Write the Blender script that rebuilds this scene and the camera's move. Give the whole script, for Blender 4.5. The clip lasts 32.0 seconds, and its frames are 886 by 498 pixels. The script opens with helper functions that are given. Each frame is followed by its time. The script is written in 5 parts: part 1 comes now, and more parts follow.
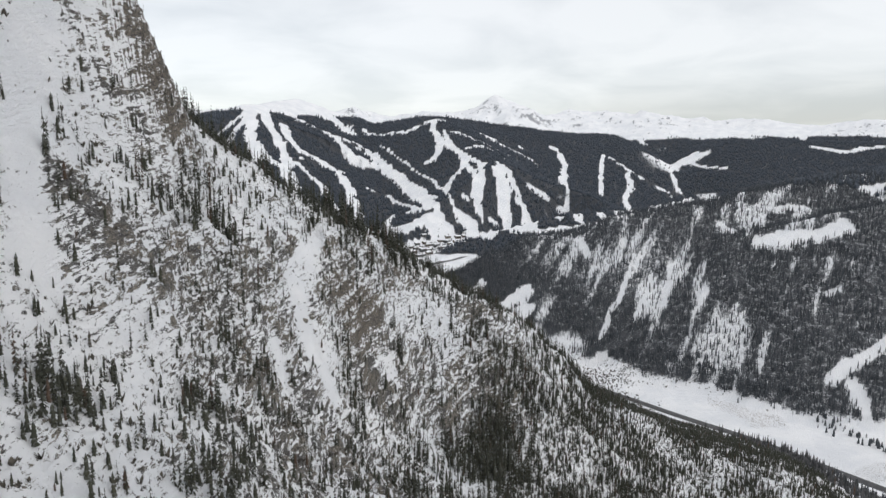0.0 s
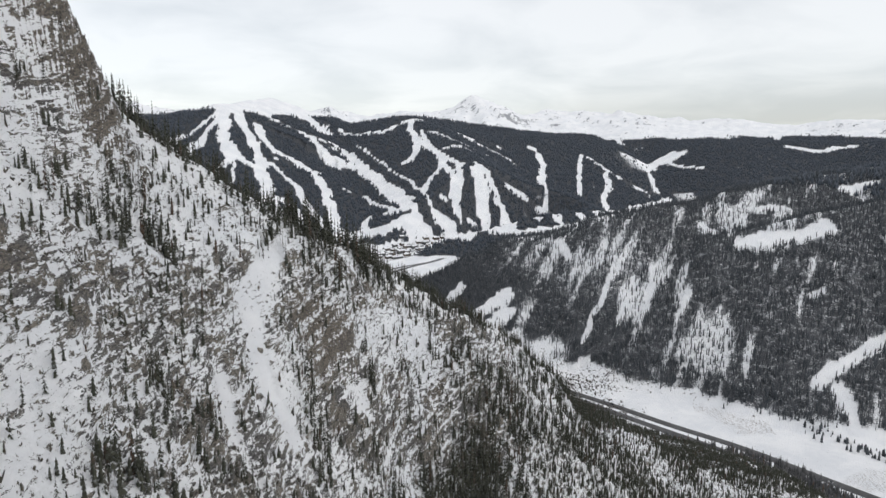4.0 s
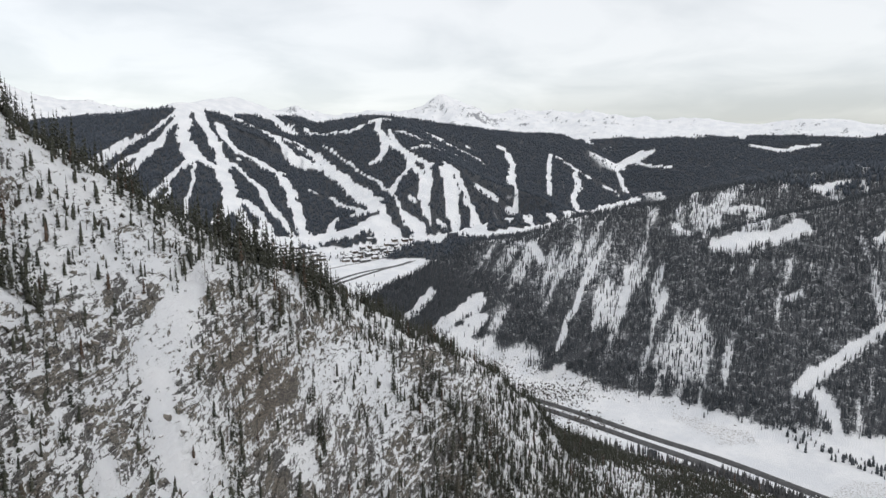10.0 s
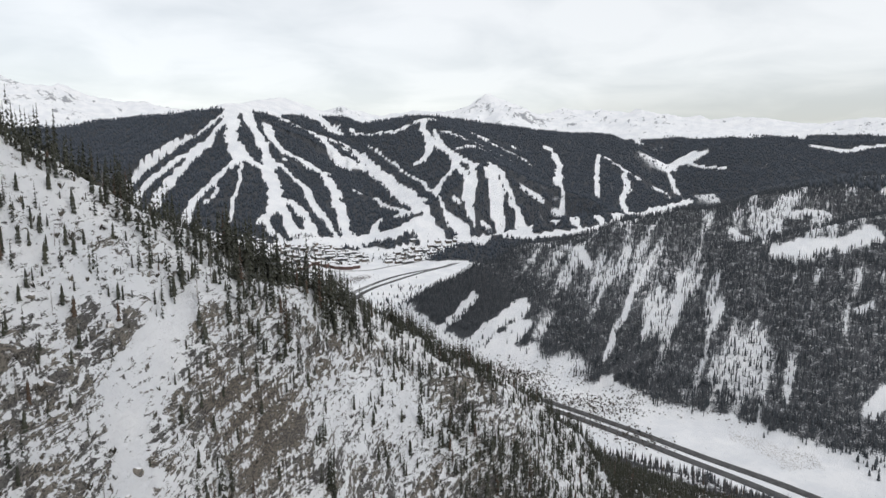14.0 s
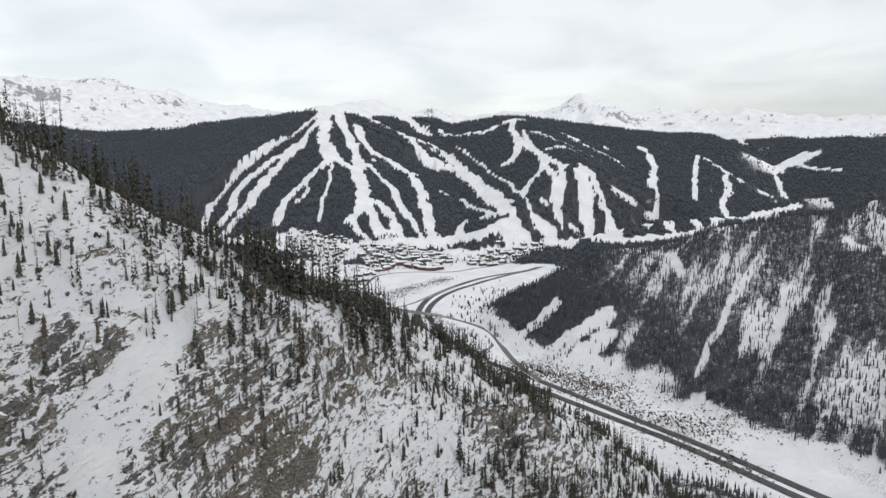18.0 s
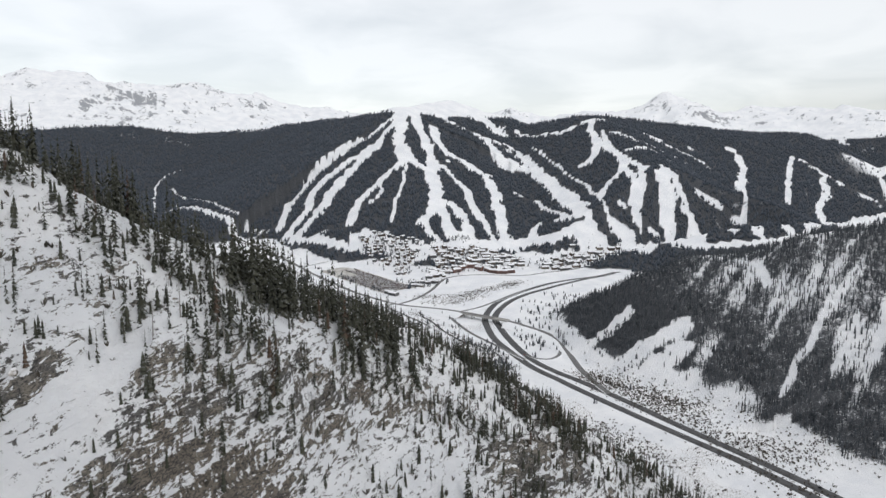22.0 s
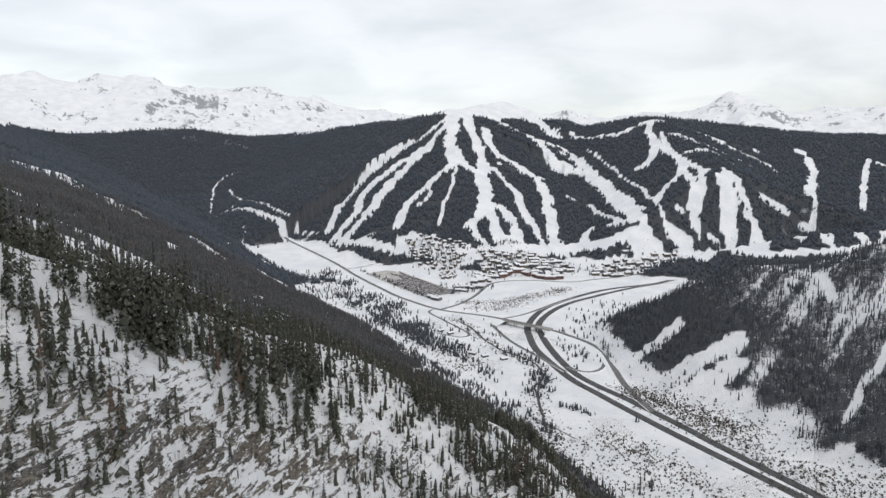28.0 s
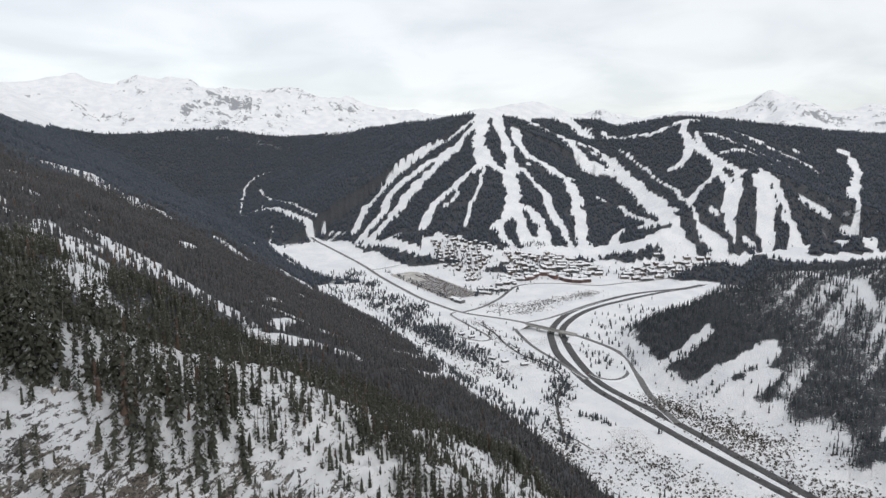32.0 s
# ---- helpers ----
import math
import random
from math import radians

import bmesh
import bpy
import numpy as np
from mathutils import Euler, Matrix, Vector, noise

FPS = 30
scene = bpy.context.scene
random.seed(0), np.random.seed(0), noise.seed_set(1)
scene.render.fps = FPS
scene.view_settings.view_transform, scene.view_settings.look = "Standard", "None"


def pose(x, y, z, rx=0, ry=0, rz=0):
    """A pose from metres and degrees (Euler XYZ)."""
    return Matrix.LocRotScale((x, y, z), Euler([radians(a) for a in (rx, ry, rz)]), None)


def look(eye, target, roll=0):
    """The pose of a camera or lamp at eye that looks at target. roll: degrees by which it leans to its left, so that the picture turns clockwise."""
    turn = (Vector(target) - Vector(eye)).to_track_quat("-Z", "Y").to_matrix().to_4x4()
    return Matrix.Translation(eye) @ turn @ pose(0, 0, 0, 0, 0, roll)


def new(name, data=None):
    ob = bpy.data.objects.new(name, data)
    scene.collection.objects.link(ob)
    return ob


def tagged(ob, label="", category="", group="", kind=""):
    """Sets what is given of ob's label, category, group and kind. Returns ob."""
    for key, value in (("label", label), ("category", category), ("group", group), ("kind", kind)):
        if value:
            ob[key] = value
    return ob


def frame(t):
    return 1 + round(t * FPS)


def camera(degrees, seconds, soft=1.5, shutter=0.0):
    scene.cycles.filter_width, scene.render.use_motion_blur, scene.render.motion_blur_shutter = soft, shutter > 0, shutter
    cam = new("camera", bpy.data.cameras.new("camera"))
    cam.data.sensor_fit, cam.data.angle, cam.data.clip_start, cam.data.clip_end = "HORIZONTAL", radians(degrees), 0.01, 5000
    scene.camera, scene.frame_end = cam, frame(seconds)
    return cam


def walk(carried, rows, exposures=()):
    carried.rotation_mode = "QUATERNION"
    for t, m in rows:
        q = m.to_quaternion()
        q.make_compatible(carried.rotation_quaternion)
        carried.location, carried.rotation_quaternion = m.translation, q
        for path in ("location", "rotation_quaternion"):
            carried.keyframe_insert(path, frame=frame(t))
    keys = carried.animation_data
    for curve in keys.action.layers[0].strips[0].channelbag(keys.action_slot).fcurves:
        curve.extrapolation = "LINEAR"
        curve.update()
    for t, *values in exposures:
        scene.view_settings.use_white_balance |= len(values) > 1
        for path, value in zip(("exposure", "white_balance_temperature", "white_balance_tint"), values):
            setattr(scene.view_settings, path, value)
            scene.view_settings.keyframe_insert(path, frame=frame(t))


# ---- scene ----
cam = camera(68.78, 32.0)
# seconds, place, heading from +y, tilt, lean
ROWS = [
    (0.0, -150.43, -188.62, 286.49, 22.399, -7.786, 0.156),
    (1.0, -147.41, -181.47, 286.53, 22.872, -7.780, 0.117),
    (2.0, -144.32, -174.33, 286.71, 23.352, -7.795, 0.099),
    (3.0, -141.26, -167.21, 287.05, 23.822, -7.792, 0.088),
    (3.5, -139.78, -163.68, 287.26, 24.068, -7.787, 0.077),
    (5.5, -133.42, -150.03, 288.11, 25.273, -7.821, -0.010),
    (6.0, -131.78, -146.75, 288.31, 25.613, -7.820, -0.016),
    (7.0, -128.50, -140.19, 288.65, 26.333, -7.824, -0.084),
    (8.0, -125.17, -133.72, 288.92, 26.712, -7.830, -0.105),
    (9.0, -121.82, -127.19, 289.22, 26.978, -7.829, -0.132),
    (10.0, -118.43, -120.49, 289.39, 27.043, -7.834, -0.123),
    (11.0, -114.88, -113.60, 289.54, 27.037, -7.837, -0.154),
    (12.0, -111.11, -106.95, 289.78, 26.944, -7.831, -0.140),
    (13.0, -106.79, -100.87, 289.99, 25.579, -7.833, -0.093),
    (14.0, -102.10, -95.43, 290.14, 23.026, -7.805, -0.028),
    (14.5, -99.70, -92.84, 290.22, 21.482, -7.793, 0.005),
    (16.5, -89.37, -83.49, 290.35, 17.591, -7.770, 0.081),
    (17.0, -86.66, -81.26, 290.34, 16.901, -7.748, 0.068),
    (18.0, -81.17, -76.84, 290.27, 15.051, -7.735, 0.042),
    (19.0, -75.64, -72.43, 290.17, 13.009, -7.712, 0.055),
    (20.0, -70.10, -67.96, 290.22, 10.888, -7.696, 0.125),
    (21.0, -64.56, -63.47, 290.37, 9.071, -7.681, 0.121),
    (22.0, -59.03, -59.05, 290.56, 8.108, -7.657, 0.113),
    (23.0, -53.45, -54.67, 290.81, 7.193, -7.627, 0.132),
    (24.0, -47.94, -50.28, 291.10, 6.191, -7.592, 0.151),
    (25.0, -42.52, -45.81, 291.39, 5.371, -7.571, 0.161),
    (25.5, -39.78, -43.55, 291.56, 4.949, -7.563, 0.168),
    (27.5, -28.81, -34.46, 291.75, 3.320, -7.500, 0.178),
    (28.0, -26.07, -32.15, 291.77, 2.941, -7.492, 0.213),
    (29.0, -20.63, -27.52, 291.81, 2.178, -7.490, 0.250),
    (30.0, -15.24, -22.71, 291.82, 1.420, -7.478, 0.270),
    (31.0, -9.83, -17.73, 291.86, 0.649, -7.479, 0.287),
    (32.0, -4.50, -12.72, 292.03, -0.039, -7.476, 0.276),
]
walk(cam, [(t, pose(x, y, z, 90 + tilt, 0, -head) @ pose(0, 0, 0, 0, 0, lean)) for t, x, y, z, head, tilt, lean in ROWS])

# ---- sky and light: an even winter overcast ----
world = bpy.data.worlds.new("overcast")
scene.world = world
world.use_nodes = True
SUN_UP, SUN_ROUND = radians(40), radians(150)
nt = world.node_tree
nt.nodes.clear()


def wnode(kind, **values):
    nd = nt.nodes.new(kind)
    for key, value in values.items():
        nd.inputs[key].default_value = value
    return nd


out = wnode("ShaderNodeOutputWorld")
sky = wnode("ShaderNodeTexSky")
sky.sky_type, sky.sun_disc, sky.sun_elevation, sky.sun_rotation = "NISHITA", False, SUN_UP, SUN_ROUND
clear = wnode("ShaderNodeBackground", Strength=0.035)
nt.links.new(sky.outputs[0], clear.inputs["Color"])
coord = wnode("ShaderNodeTexCoord")
split = wnode("ShaderNodeSeparateXYZ")
nt.links.new(coord.outputs["Generated"], split.inputs[0])
# cloud sheets: the direction is spread on a flat layer, so that they crowd towards the horizon
lift = wnode("ShaderNodeMath")
lift.operation = "ADD"
lift.inputs[1].default_value = 0.16
nt.links.new(split.outputs["Z"], lift.inputs[0])
flat = wnode("ShaderNodeVectorMath")
flat.operation = "DIVIDE"
trio = wnode("ShaderNodeCombineXYZ")
for k in range(3):
    nt.links.new(lift.outputs[0], trio.inputs[k])
nt.links.new(coord.outputs["Generated"], flat.inputs[0])
nt.links.new(trio.outputs[0], flat.inputs[1])
puffs = wnode("ShaderNodeTexNoise", Scale=1.5, Detail=7.0, Roughness=0.5, Distortion=0.35)
nt.links.new(flat.outputs[0], puffs.inputs["Vector"])
tone = wnode("ShaderNodeValToRGB")
tone.color_ramp.elements[0].position, tone.color_ramp.elements[0].color = 0.36, (0.68, 0.685, 0.675, 1)
tone.color_ramp.elements[1].position, tone.color_ramp.elements[1].color = 0.60, (0.825, 0.82, 0.80, 1)
nt.links.new(puffs.outputs["Fac"], tone.inputs["Fac"])
# a greyer bank of cloud lies along the horizon
bank = wnode("ShaderNodeValToRGB")
for k, (at, grey) in enumerate(((0.0, 0.70), (0.075, 0.76), (0.12, 0.98), (0.4, 1.0))):
    e = bank.color_ramp.elements[k] if k < 2 else bank.color_ramp.elements.new(at)
    e.position, e.color = at, (grey, grey, grey * 1.01, 1)
east = wnode("ShaderNodeMapRange")
east.inputs["From Min"].default_value, east.inputs["From Max"].default_value = 0.25, 0.6
east.inputs["To Min"].default_value, east.inputs["To Max"].default_value = 0.16, 0.0
nt.links.new(split.outputs["X"], east.inputs["Value"])
rise = wnode("ShaderNodeMath")
rise.operation = "ADD"
nt.links.new(split.outputs["Z"], rise.inputs[0])
nt.links.new(east.outputs[0], rise.inputs[1])
nt.links.new(rise.outputs[0], bank.inputs["Fac"])
dull = wnode("ShaderNodeMix")
dull.data_type, dull.blend_type = "RGBA", "MULTIPLY"
dull.inputs[0].default_value = 1.0
nt.links.new(tone.outputs[0], dull.inputs[6])
nt.links.new(bank.outputs[0], dull.inputs[7])
cloud = wnode("ShaderNodeBackground", Strength=0.98)
nt.links.new(dull.outputs[2], cloud.inputs["Color"])
both = wnode("ShaderNodeAddShader")
nt.links.new(clear.outputs[0], both.inputs[0])
nt.links.new(cloud.outputs[0], both.inputs[1])
nt.links.new(both.outputs[0], out.inputs[0])

sun = new("sun", bpy.data.lights.new("sun", "SUN"))
sun.data.energy, sun.data.angle, sun.data.color = 0.7, radians(20), (1.0, 0.97, 0.93)
sun.matrix_world = look((0, 0, 3000), (-1000 * math.sin(SUN_ROUND), -1000 * math.cos(SUN_ROUND), 3000 - 1000 * math.tan(SUN_UP)))
# ---- materials ----
class Nodes:
    """A small writer of node materials."""

    def __init__(self, name, rough=0.8):
        self.mat = bpy.data.materials.new(name)
        self.mat.use_nodes = True
        self.n, self.l = self.mat.node_tree.nodes, self.mat.node_tree.links
        self.shader = self.n["Principled BSDF"]
        self.shader.inputs["Roughness"].default_value = rough
        self.shader.inputs["Specular IOR Level"].default_value = 0.25

    def node(self, kind, **values):
        nd = self.n.new(kind)
        for key, value in values.items():
            nd.inputs[key].default_value = value
        return nd

    def put(self, value, socket):
        if hasattr(value, "is_output"):
            self.l.new(value, socket)
        else:
            socket.default_value = value

    def noise(self, scale, detail=5.0, rough=0.55, stretch=(1, 1, 1), distortion=0.0, turn=(0, 0, 0)):
        at = self.node("ShaderNodeNewGeometry").outputs["Position"]
        mp = self.node("ShaderNodeMapping")
        self.l.new(at, mp.inputs["Vector"])
        mp.inputs["Scale"].default_value = stretch
        mp.inputs["Rotation"].default_value = turn
        nd = self.node("ShaderNodeTexNoise", Scale=scale, Detail=detail, Roughness=rough, Distortion=distortion)
        self.l.new(mp.outputs[0], nd.inputs["Vector"])
        return nd.outputs["Fac"]

    def bedded(self, scale, detail, rough, distortion):
        """Noise drawn out along the tilted beds of the rock."""
        at = self.node("ShaderNodeSeparateXYZ")
        self.l.new(self.node("ShaderNodeNewGeometry").outputs["Position"], at.inputs[0])
        x, y, z = (at.outputs[k] for k in range(3))
        along = self.math("ADD", self.math("MULTIPLY", x, 0.77), self.math("MULTIPLY", y, 0.64))
        across = self.math("SUBTRACT", self.math("MULTIPLY", x, 0.64), self.math("MULTIPLY", y, 0.77))
        lean = self.math("SUBTRACT", z, self.math("MULTIPLY", along, 0.22))
        join = self.node("ShaderNodeCombineXYZ")
        for k, (value, size) in enumerate(((along, 0.45), (across, 0.6), (lean, 1.3))):
            self.l.new(self.math("MULTIPLY", value, size), join.inputs[k])
        nd = self.node("ShaderNodeTexNoise", Scale=scale, Detail=detail, Roughness=rough, Distortion=distortion)
        self.l.new(join.outputs[0], nd.inputs["Vector"])
        return nd.outputs["Fac"]

    def math(self, op, a, b=0.0, c=0.0):
        nd = self.node("ShaderNodeMath")
        nd.operation = op
        for k, v in enumerate((a, b, c)):
            self.put(v, nd.inputs[k])
        return nd.outputs[0]

    def step(self, value, lo, hi):
        nd = self.node("ShaderNodeMapRange")
        nd.interpolation_type = "SMOOTHSTEP"
        self.put(value, nd.inputs["Value"])
        nd.inputs["From Min"].default_value, nd.inputs["From Max"].default_value = lo, hi
        return nd.outputs[0]

    def mix(self, fac, a, b):
        nd = self.node("ShaderNodeMix")
        nd.data_type = "RGBA"
        self.put(fac, nd.inputs[0])
        self.put(a if hasattr(a, "is_output") else (*a, 1), nd.inputs[6])
        self.put(b if hasattr(b, "is_output") else (*b, 1), nd.inputs[7])
        return nd.outputs[2]

    def attribute(self, name):
        nd = self.node("ShaderNodeAttribute")
        nd.attribute_name = name
        return nd.outputs["Fac"]

    def up(self):
        sp = self.node("ShaderNodeSeparateXYZ")
        self.l.new(self.node("ShaderNodeNewGeometry").outputs["Normal"], sp.inputs[0])
        return sp.outputs["Z"]

    def random(self, island=True):
        if island:
            return self.node("ShaderNodeNewGeometry").outputs["Random Per Island"]
        return self.node("ShaderNodeObjectInfo").outputs["Random"]

    def done(self, colour, bump=None, strength=0.5, distance=0.3):
        self.put(colour if hasattr(colour, "is_output") else (*colour, 1), self.shader.inputs["Base Color"])
        if bump is not None:
            nd = self.node("ShaderNodeBump", Strength=strength, Distance=distance)
            self.l.new(bump, nd.inputs["Height"])
            self.l.new(nd.outputs[0], self.shader.inputs["Normal"])
        return self.mat


def ground_material():
    """Snow, bare rock where it is steep, tree shade painted dark on the snow under the woods, dry scrub on the valley
    floor.
    """
    m = Nodes("snowy_ground", 0.85)
    up = m.up()
    fine, mid, big = m.noise(0.7, 8, 0.70), m.noise(0.12, 5, 0.6), m.noise(0.02, 4, 0.5)
    strata = m.bedded(0.75, 7, 0.70, 0.7)
    snow = m.mix(m.step(m.math("ADD", big, m.math("MULTIPLY", mid, 0.5)), 0.55, 0.95), (0.88, 0.885, 0.90), (0.77, 0.785, 0.815))
    rock = m.mix(m.step(mid, 0.4, 0.62), (0.15, 0.145, 0.14), (0.25, 0.225, 0.19))
    rock = m.mix(m.step(m.math("ADD", m.attribute("warm"), m.math("MULTIPLY", m.math("SUBTRACT", mid, 0.5), 1.2)), 0.35, 0.9), rock, m.mix(mid, (0.15, 0.132, 0.112), (0.27, 0.235, 0.195)))
    # shade in the cracks is painted near-black, in blotches and along the beds
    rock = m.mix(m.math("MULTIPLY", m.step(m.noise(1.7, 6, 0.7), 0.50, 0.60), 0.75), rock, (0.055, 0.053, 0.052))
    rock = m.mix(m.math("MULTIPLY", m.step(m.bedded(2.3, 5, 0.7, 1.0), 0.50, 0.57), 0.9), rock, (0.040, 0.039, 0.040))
    bare = m.attribute("rock")
    cut = m.math("ADD", m.math("MULTIPLY", m.math("SUBTRACT", fine, 0.5), 1.0), m.math("MULTIPLY", m.math("SUBTRACT", strata, 0.5), 2.3))
    tiny = m.noise(2.6, 5, 0.7)
    cut = m.math("ADD", cut, m.math("MULTIPLY", m.math("SUBTRACT", tiny, 0.5), 0.7))
    crag = m.math("MULTIPLY", m.math("SUBTRACT", m.noise(0.022, 8, 0.74, (1, 1, 0.45), 0.8), 0.5), 1.6)
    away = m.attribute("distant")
    # far rock is mixed paler and bluer, its haze painted into the colour
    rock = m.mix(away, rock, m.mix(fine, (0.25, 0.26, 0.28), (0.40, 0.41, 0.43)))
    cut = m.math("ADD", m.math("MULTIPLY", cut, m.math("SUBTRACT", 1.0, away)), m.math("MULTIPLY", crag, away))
    steep = m.step(m.math("ADD", bare, cut), 0.455, 0.515)
    # ground under the woods: dense tree shade painted as dark blue-grey
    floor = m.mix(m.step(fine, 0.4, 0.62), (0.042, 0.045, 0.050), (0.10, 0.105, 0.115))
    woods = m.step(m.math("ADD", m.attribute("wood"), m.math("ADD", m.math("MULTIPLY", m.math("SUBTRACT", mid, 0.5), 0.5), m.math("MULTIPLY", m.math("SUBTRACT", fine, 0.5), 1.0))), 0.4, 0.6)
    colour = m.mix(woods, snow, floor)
    scrub = m.step(m.math("ADD", m.attribute("scrub"), m.math("MULTIPLY", m.math("SUBTRACT", fine, 0.5), 2.2)), 0.55, 0.75)
    colour = m.mix(scrub, colour, m.mix(mid, (0.11, 0.085, 0.06), (0.2, 0.17, 0.14)))
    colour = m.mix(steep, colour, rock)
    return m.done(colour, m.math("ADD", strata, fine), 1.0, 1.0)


MAT_GROUND = ground_material()


def needles(name, dark, light, frost, rusty=None):
    m = Nodes(name, 0.75)
    pick = m.random()
    grain = m.noise(1.3, 3, 0.6)
    tone = m.attribute("tone")
    colour = m.mix(m.math("MULTIPLY", m.math("ADD", pick, tone), 0.5), dark, light)
    if rusty:
        colour = m.mix(m.step(tone, 0.955, 0.965), colour, rusty)
    colour = m.mix(m.step(m.math("ADD", m.math("MULTIPLY", m.up(), 0.35), grain), 0.78, 0.98), colour, frost)
    return m.done(colour)


MAT_NEEDLES = needles("spruce_needles", (0.025, 0.028, 0.021), (0.062, 0.062, 0.044), (0.26, 0.27, 0.275), (0.075, 0.050, 0.036))
# haze is put into these three needle colours: bluer and paler farther off
MAT_SLOPE = needles("slope_needles", (0.036, 0.038, 0.042), (0.086, 0.084, 0.084), (0.15, 0.155, 0.165), (0.085, 0.060, 0.045))
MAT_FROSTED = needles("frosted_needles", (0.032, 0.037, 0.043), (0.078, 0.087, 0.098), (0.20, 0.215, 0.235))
MAT_FAR_HAZED = needles("far_hazed_needles", (0.026, 0.034, 0.046), (0.055, 0.067, 0.086), (0.14, 0.16, 0.19))


def plain(name, a, b, scale=1.0, rough=0.8, bump=0.3, distance=0.05):
    m = Nodes(name, rough)
    g = m.noise(scale, 6, 0.6)
    return m.done(m.mix(m.step(g, 0.3, 0.7), a, b), g, bump, distance)


MAT_BRUSHWOOD = plain("bare_twigs", (0.045, 0.042, 0.036), (0.12, 0.105, 0.085), 0.6)
MAT_DEAD = plain("weathered_wood", (0.20, 0.19, 0.18), (0.34, 0.32, 0.30), 3)
MAT_BOULDER = Nodes("snow_capped_rock", 0.9)
_g, _f = MAT_BOULDER.noise(0.9, 6, 0.65), MAT_BOULDER.noise(0.25, 4, 0.6)
_c = MAT_BOULDER.mix(MAT_BOULDER.step(_g, 0.4, 0.62), (0.10, 0.095, 0.09), (0.27, 0.24, 0.20))
MAT_BOULDER = MAT_BOULDER.done(MAT_BOULDER.mix(MAT_BOULDER.step(MAT_BOULDER.math("ADD", MAT_BOULDER.up(), MAT_BOULDER.math("SUBTRACT", _f, 0.5)), 0.62, 0.78), _c, (0.78, 0.785, 0.80)), _g, 0.6, 0.3)
MAT_BARK = plain("grey_bark", (0.10, 0.085, 0.07), (0.19, 0.165, 0.14), 4)
MAT_ASPHALT = plain("worn_asphalt", (0.060, 0.060, 0.062), (0.105, 0.105, 0.108), 0.15, 0.85)
MAT_WET = plain("salted_asphalt", (0.12, 0.12, 0.122), (0.20, 0.198, 0.195), 0.2, 0.8)
MAT_CONCRETE = plain("bridge_concrete", (0.30, 0.29, 0.27), (0.42, 0.41, 0.39), 0.5)
MAT_SNOW = plain("roof_snow", (0.76, 0.775, 0.80), (0.86, 0.865, 0.88), 0.3)
# ---- the shape of the land ----
RNG = np.random.default_rng(7)
LATTICE = RNG.random((256, 256)).astype(np.float32)


def lattice_noise(x, y):
    """Smooth value noise, -1 to 1, one cell a unit."""
    xi, yi = np.floor(x).astype(np.int64), np.floor(y).astype(np.int64)
    fx, fy = x - xi, y - yi
    fx, fy = fx * fx * (3 - 2 * fx), fy * fy * (3 - 2 * fy)
    a, b = LATTICE[xi & 255, yi & 255], LATTICE[(xi + 1) & 255, yi & 255]
    c, d = LATTICE[xi & 255, (yi + 1) & 255], LATTICE[(xi + 1) & 255, (yi + 1) & 255]
    return ((a + (b - a) * fx) * (1 - fy) + (c + (d - c) * fx) * fy) * 2 - 1


def fbm(x, y, scale, octaves=4, gain=0.5):
    total, amp, size = 0.0, 1.0, 0.0
    for k in range(octaves):
        f = 2.03 ** k / scale
        total = total + amp * lattice_noise(x * f + 17.3 * k, y * f - 9.1 * k)
        size += amp
        amp *= gain
    return total / size


def ridged(x, y, scale, octaves=4):
    total, amp, size = 0.0, 1.0, 0.0
    for k in range(octaves):
        f = 2.1 ** k / scale
        total = total + amp * (1 - 2 * np.abs(lattice_noise(x * f + 5.7 * k, y * f + 31.1 * k)))
        size += amp
        amp *= 0.5
    return total / size


def ramp(v, a, b):
    s = np.clip((v - a) / (b - a), 0, 1)
    return s * s * (3 - 2 * s)


def blend_max(a, b, k):
    h = np.clip(0.5 + 0.5 * (a - b) / k, 0, 1)
    return b + (a - b) * h + k * h * (1 - h)


def ridge(x, y, crest, near, far, knee=1e9, steep=0.0, soft=10.0):
    """Height of a mountain with the crest line (x, y, z); near and far: its slopes on the right and on the left of the line;
    past the knee the near side falls with the slope steep."""
    best = np.full(np.shape(x), -1e9)
    slopes = list(near) if np.ndim(near) else [near] * len(crest)
    for (ax, ay, az), (bx, by, bz), na, nb in zip(crest[:-1], crest[1:], slopes[:-1], slopes[1:]):
        ex, ey = bx - ax, by - ay
        s = np.clip(((x - ax) * ex + (y - ay) * ey) / (ex * ex + ey * ey), 0, 1)
        dx, dy = x - ax - s * ex, y - ay - s * ey
        d = np.sqrt(dx * dx + dy * dy + soft * soft) - soft
        right = ex * dy - ey * dx < 0
        near = na + s * (nb - na)
        fall = np.where(right, np.where(d > knee, near * knee + steep * (d - knee), near * d), far * d)
        best = np.maximum(best, az + s * (bz - az) - fall)
    return best


def valley(x, y):
    z = -3 + np.where(y < 1069, 0.03, 0.026) * np.maximum(y - 1069, -700) + 0.10 * np.maximum(y - 1600, 0)
    return z + 1.0 * fbm(x, y, 60, 3)


def spur_axes(x, y):
    """Along the spur that stands nearest, and across it towards the open valley."""
    return (x + 84) * 0.77 + (y - 65) * 0.64, (x + 84) * 0.64 - (y - 65) * 0.77


CHUTES = [(4.2, [(-12, -12), (-22, -6), (-29, -4), (-37, -1), (-39, 3), (-42, 9), (-40, 16)]), (5.5, [(-104, -34), (-112, -22), (-123, -12), (-126, -3), (-129, 5)]), (3.2, [(-1, 12), (5, 14)]), (2.6, [(-58, 8), (-62, 16), (-60, 26)])]
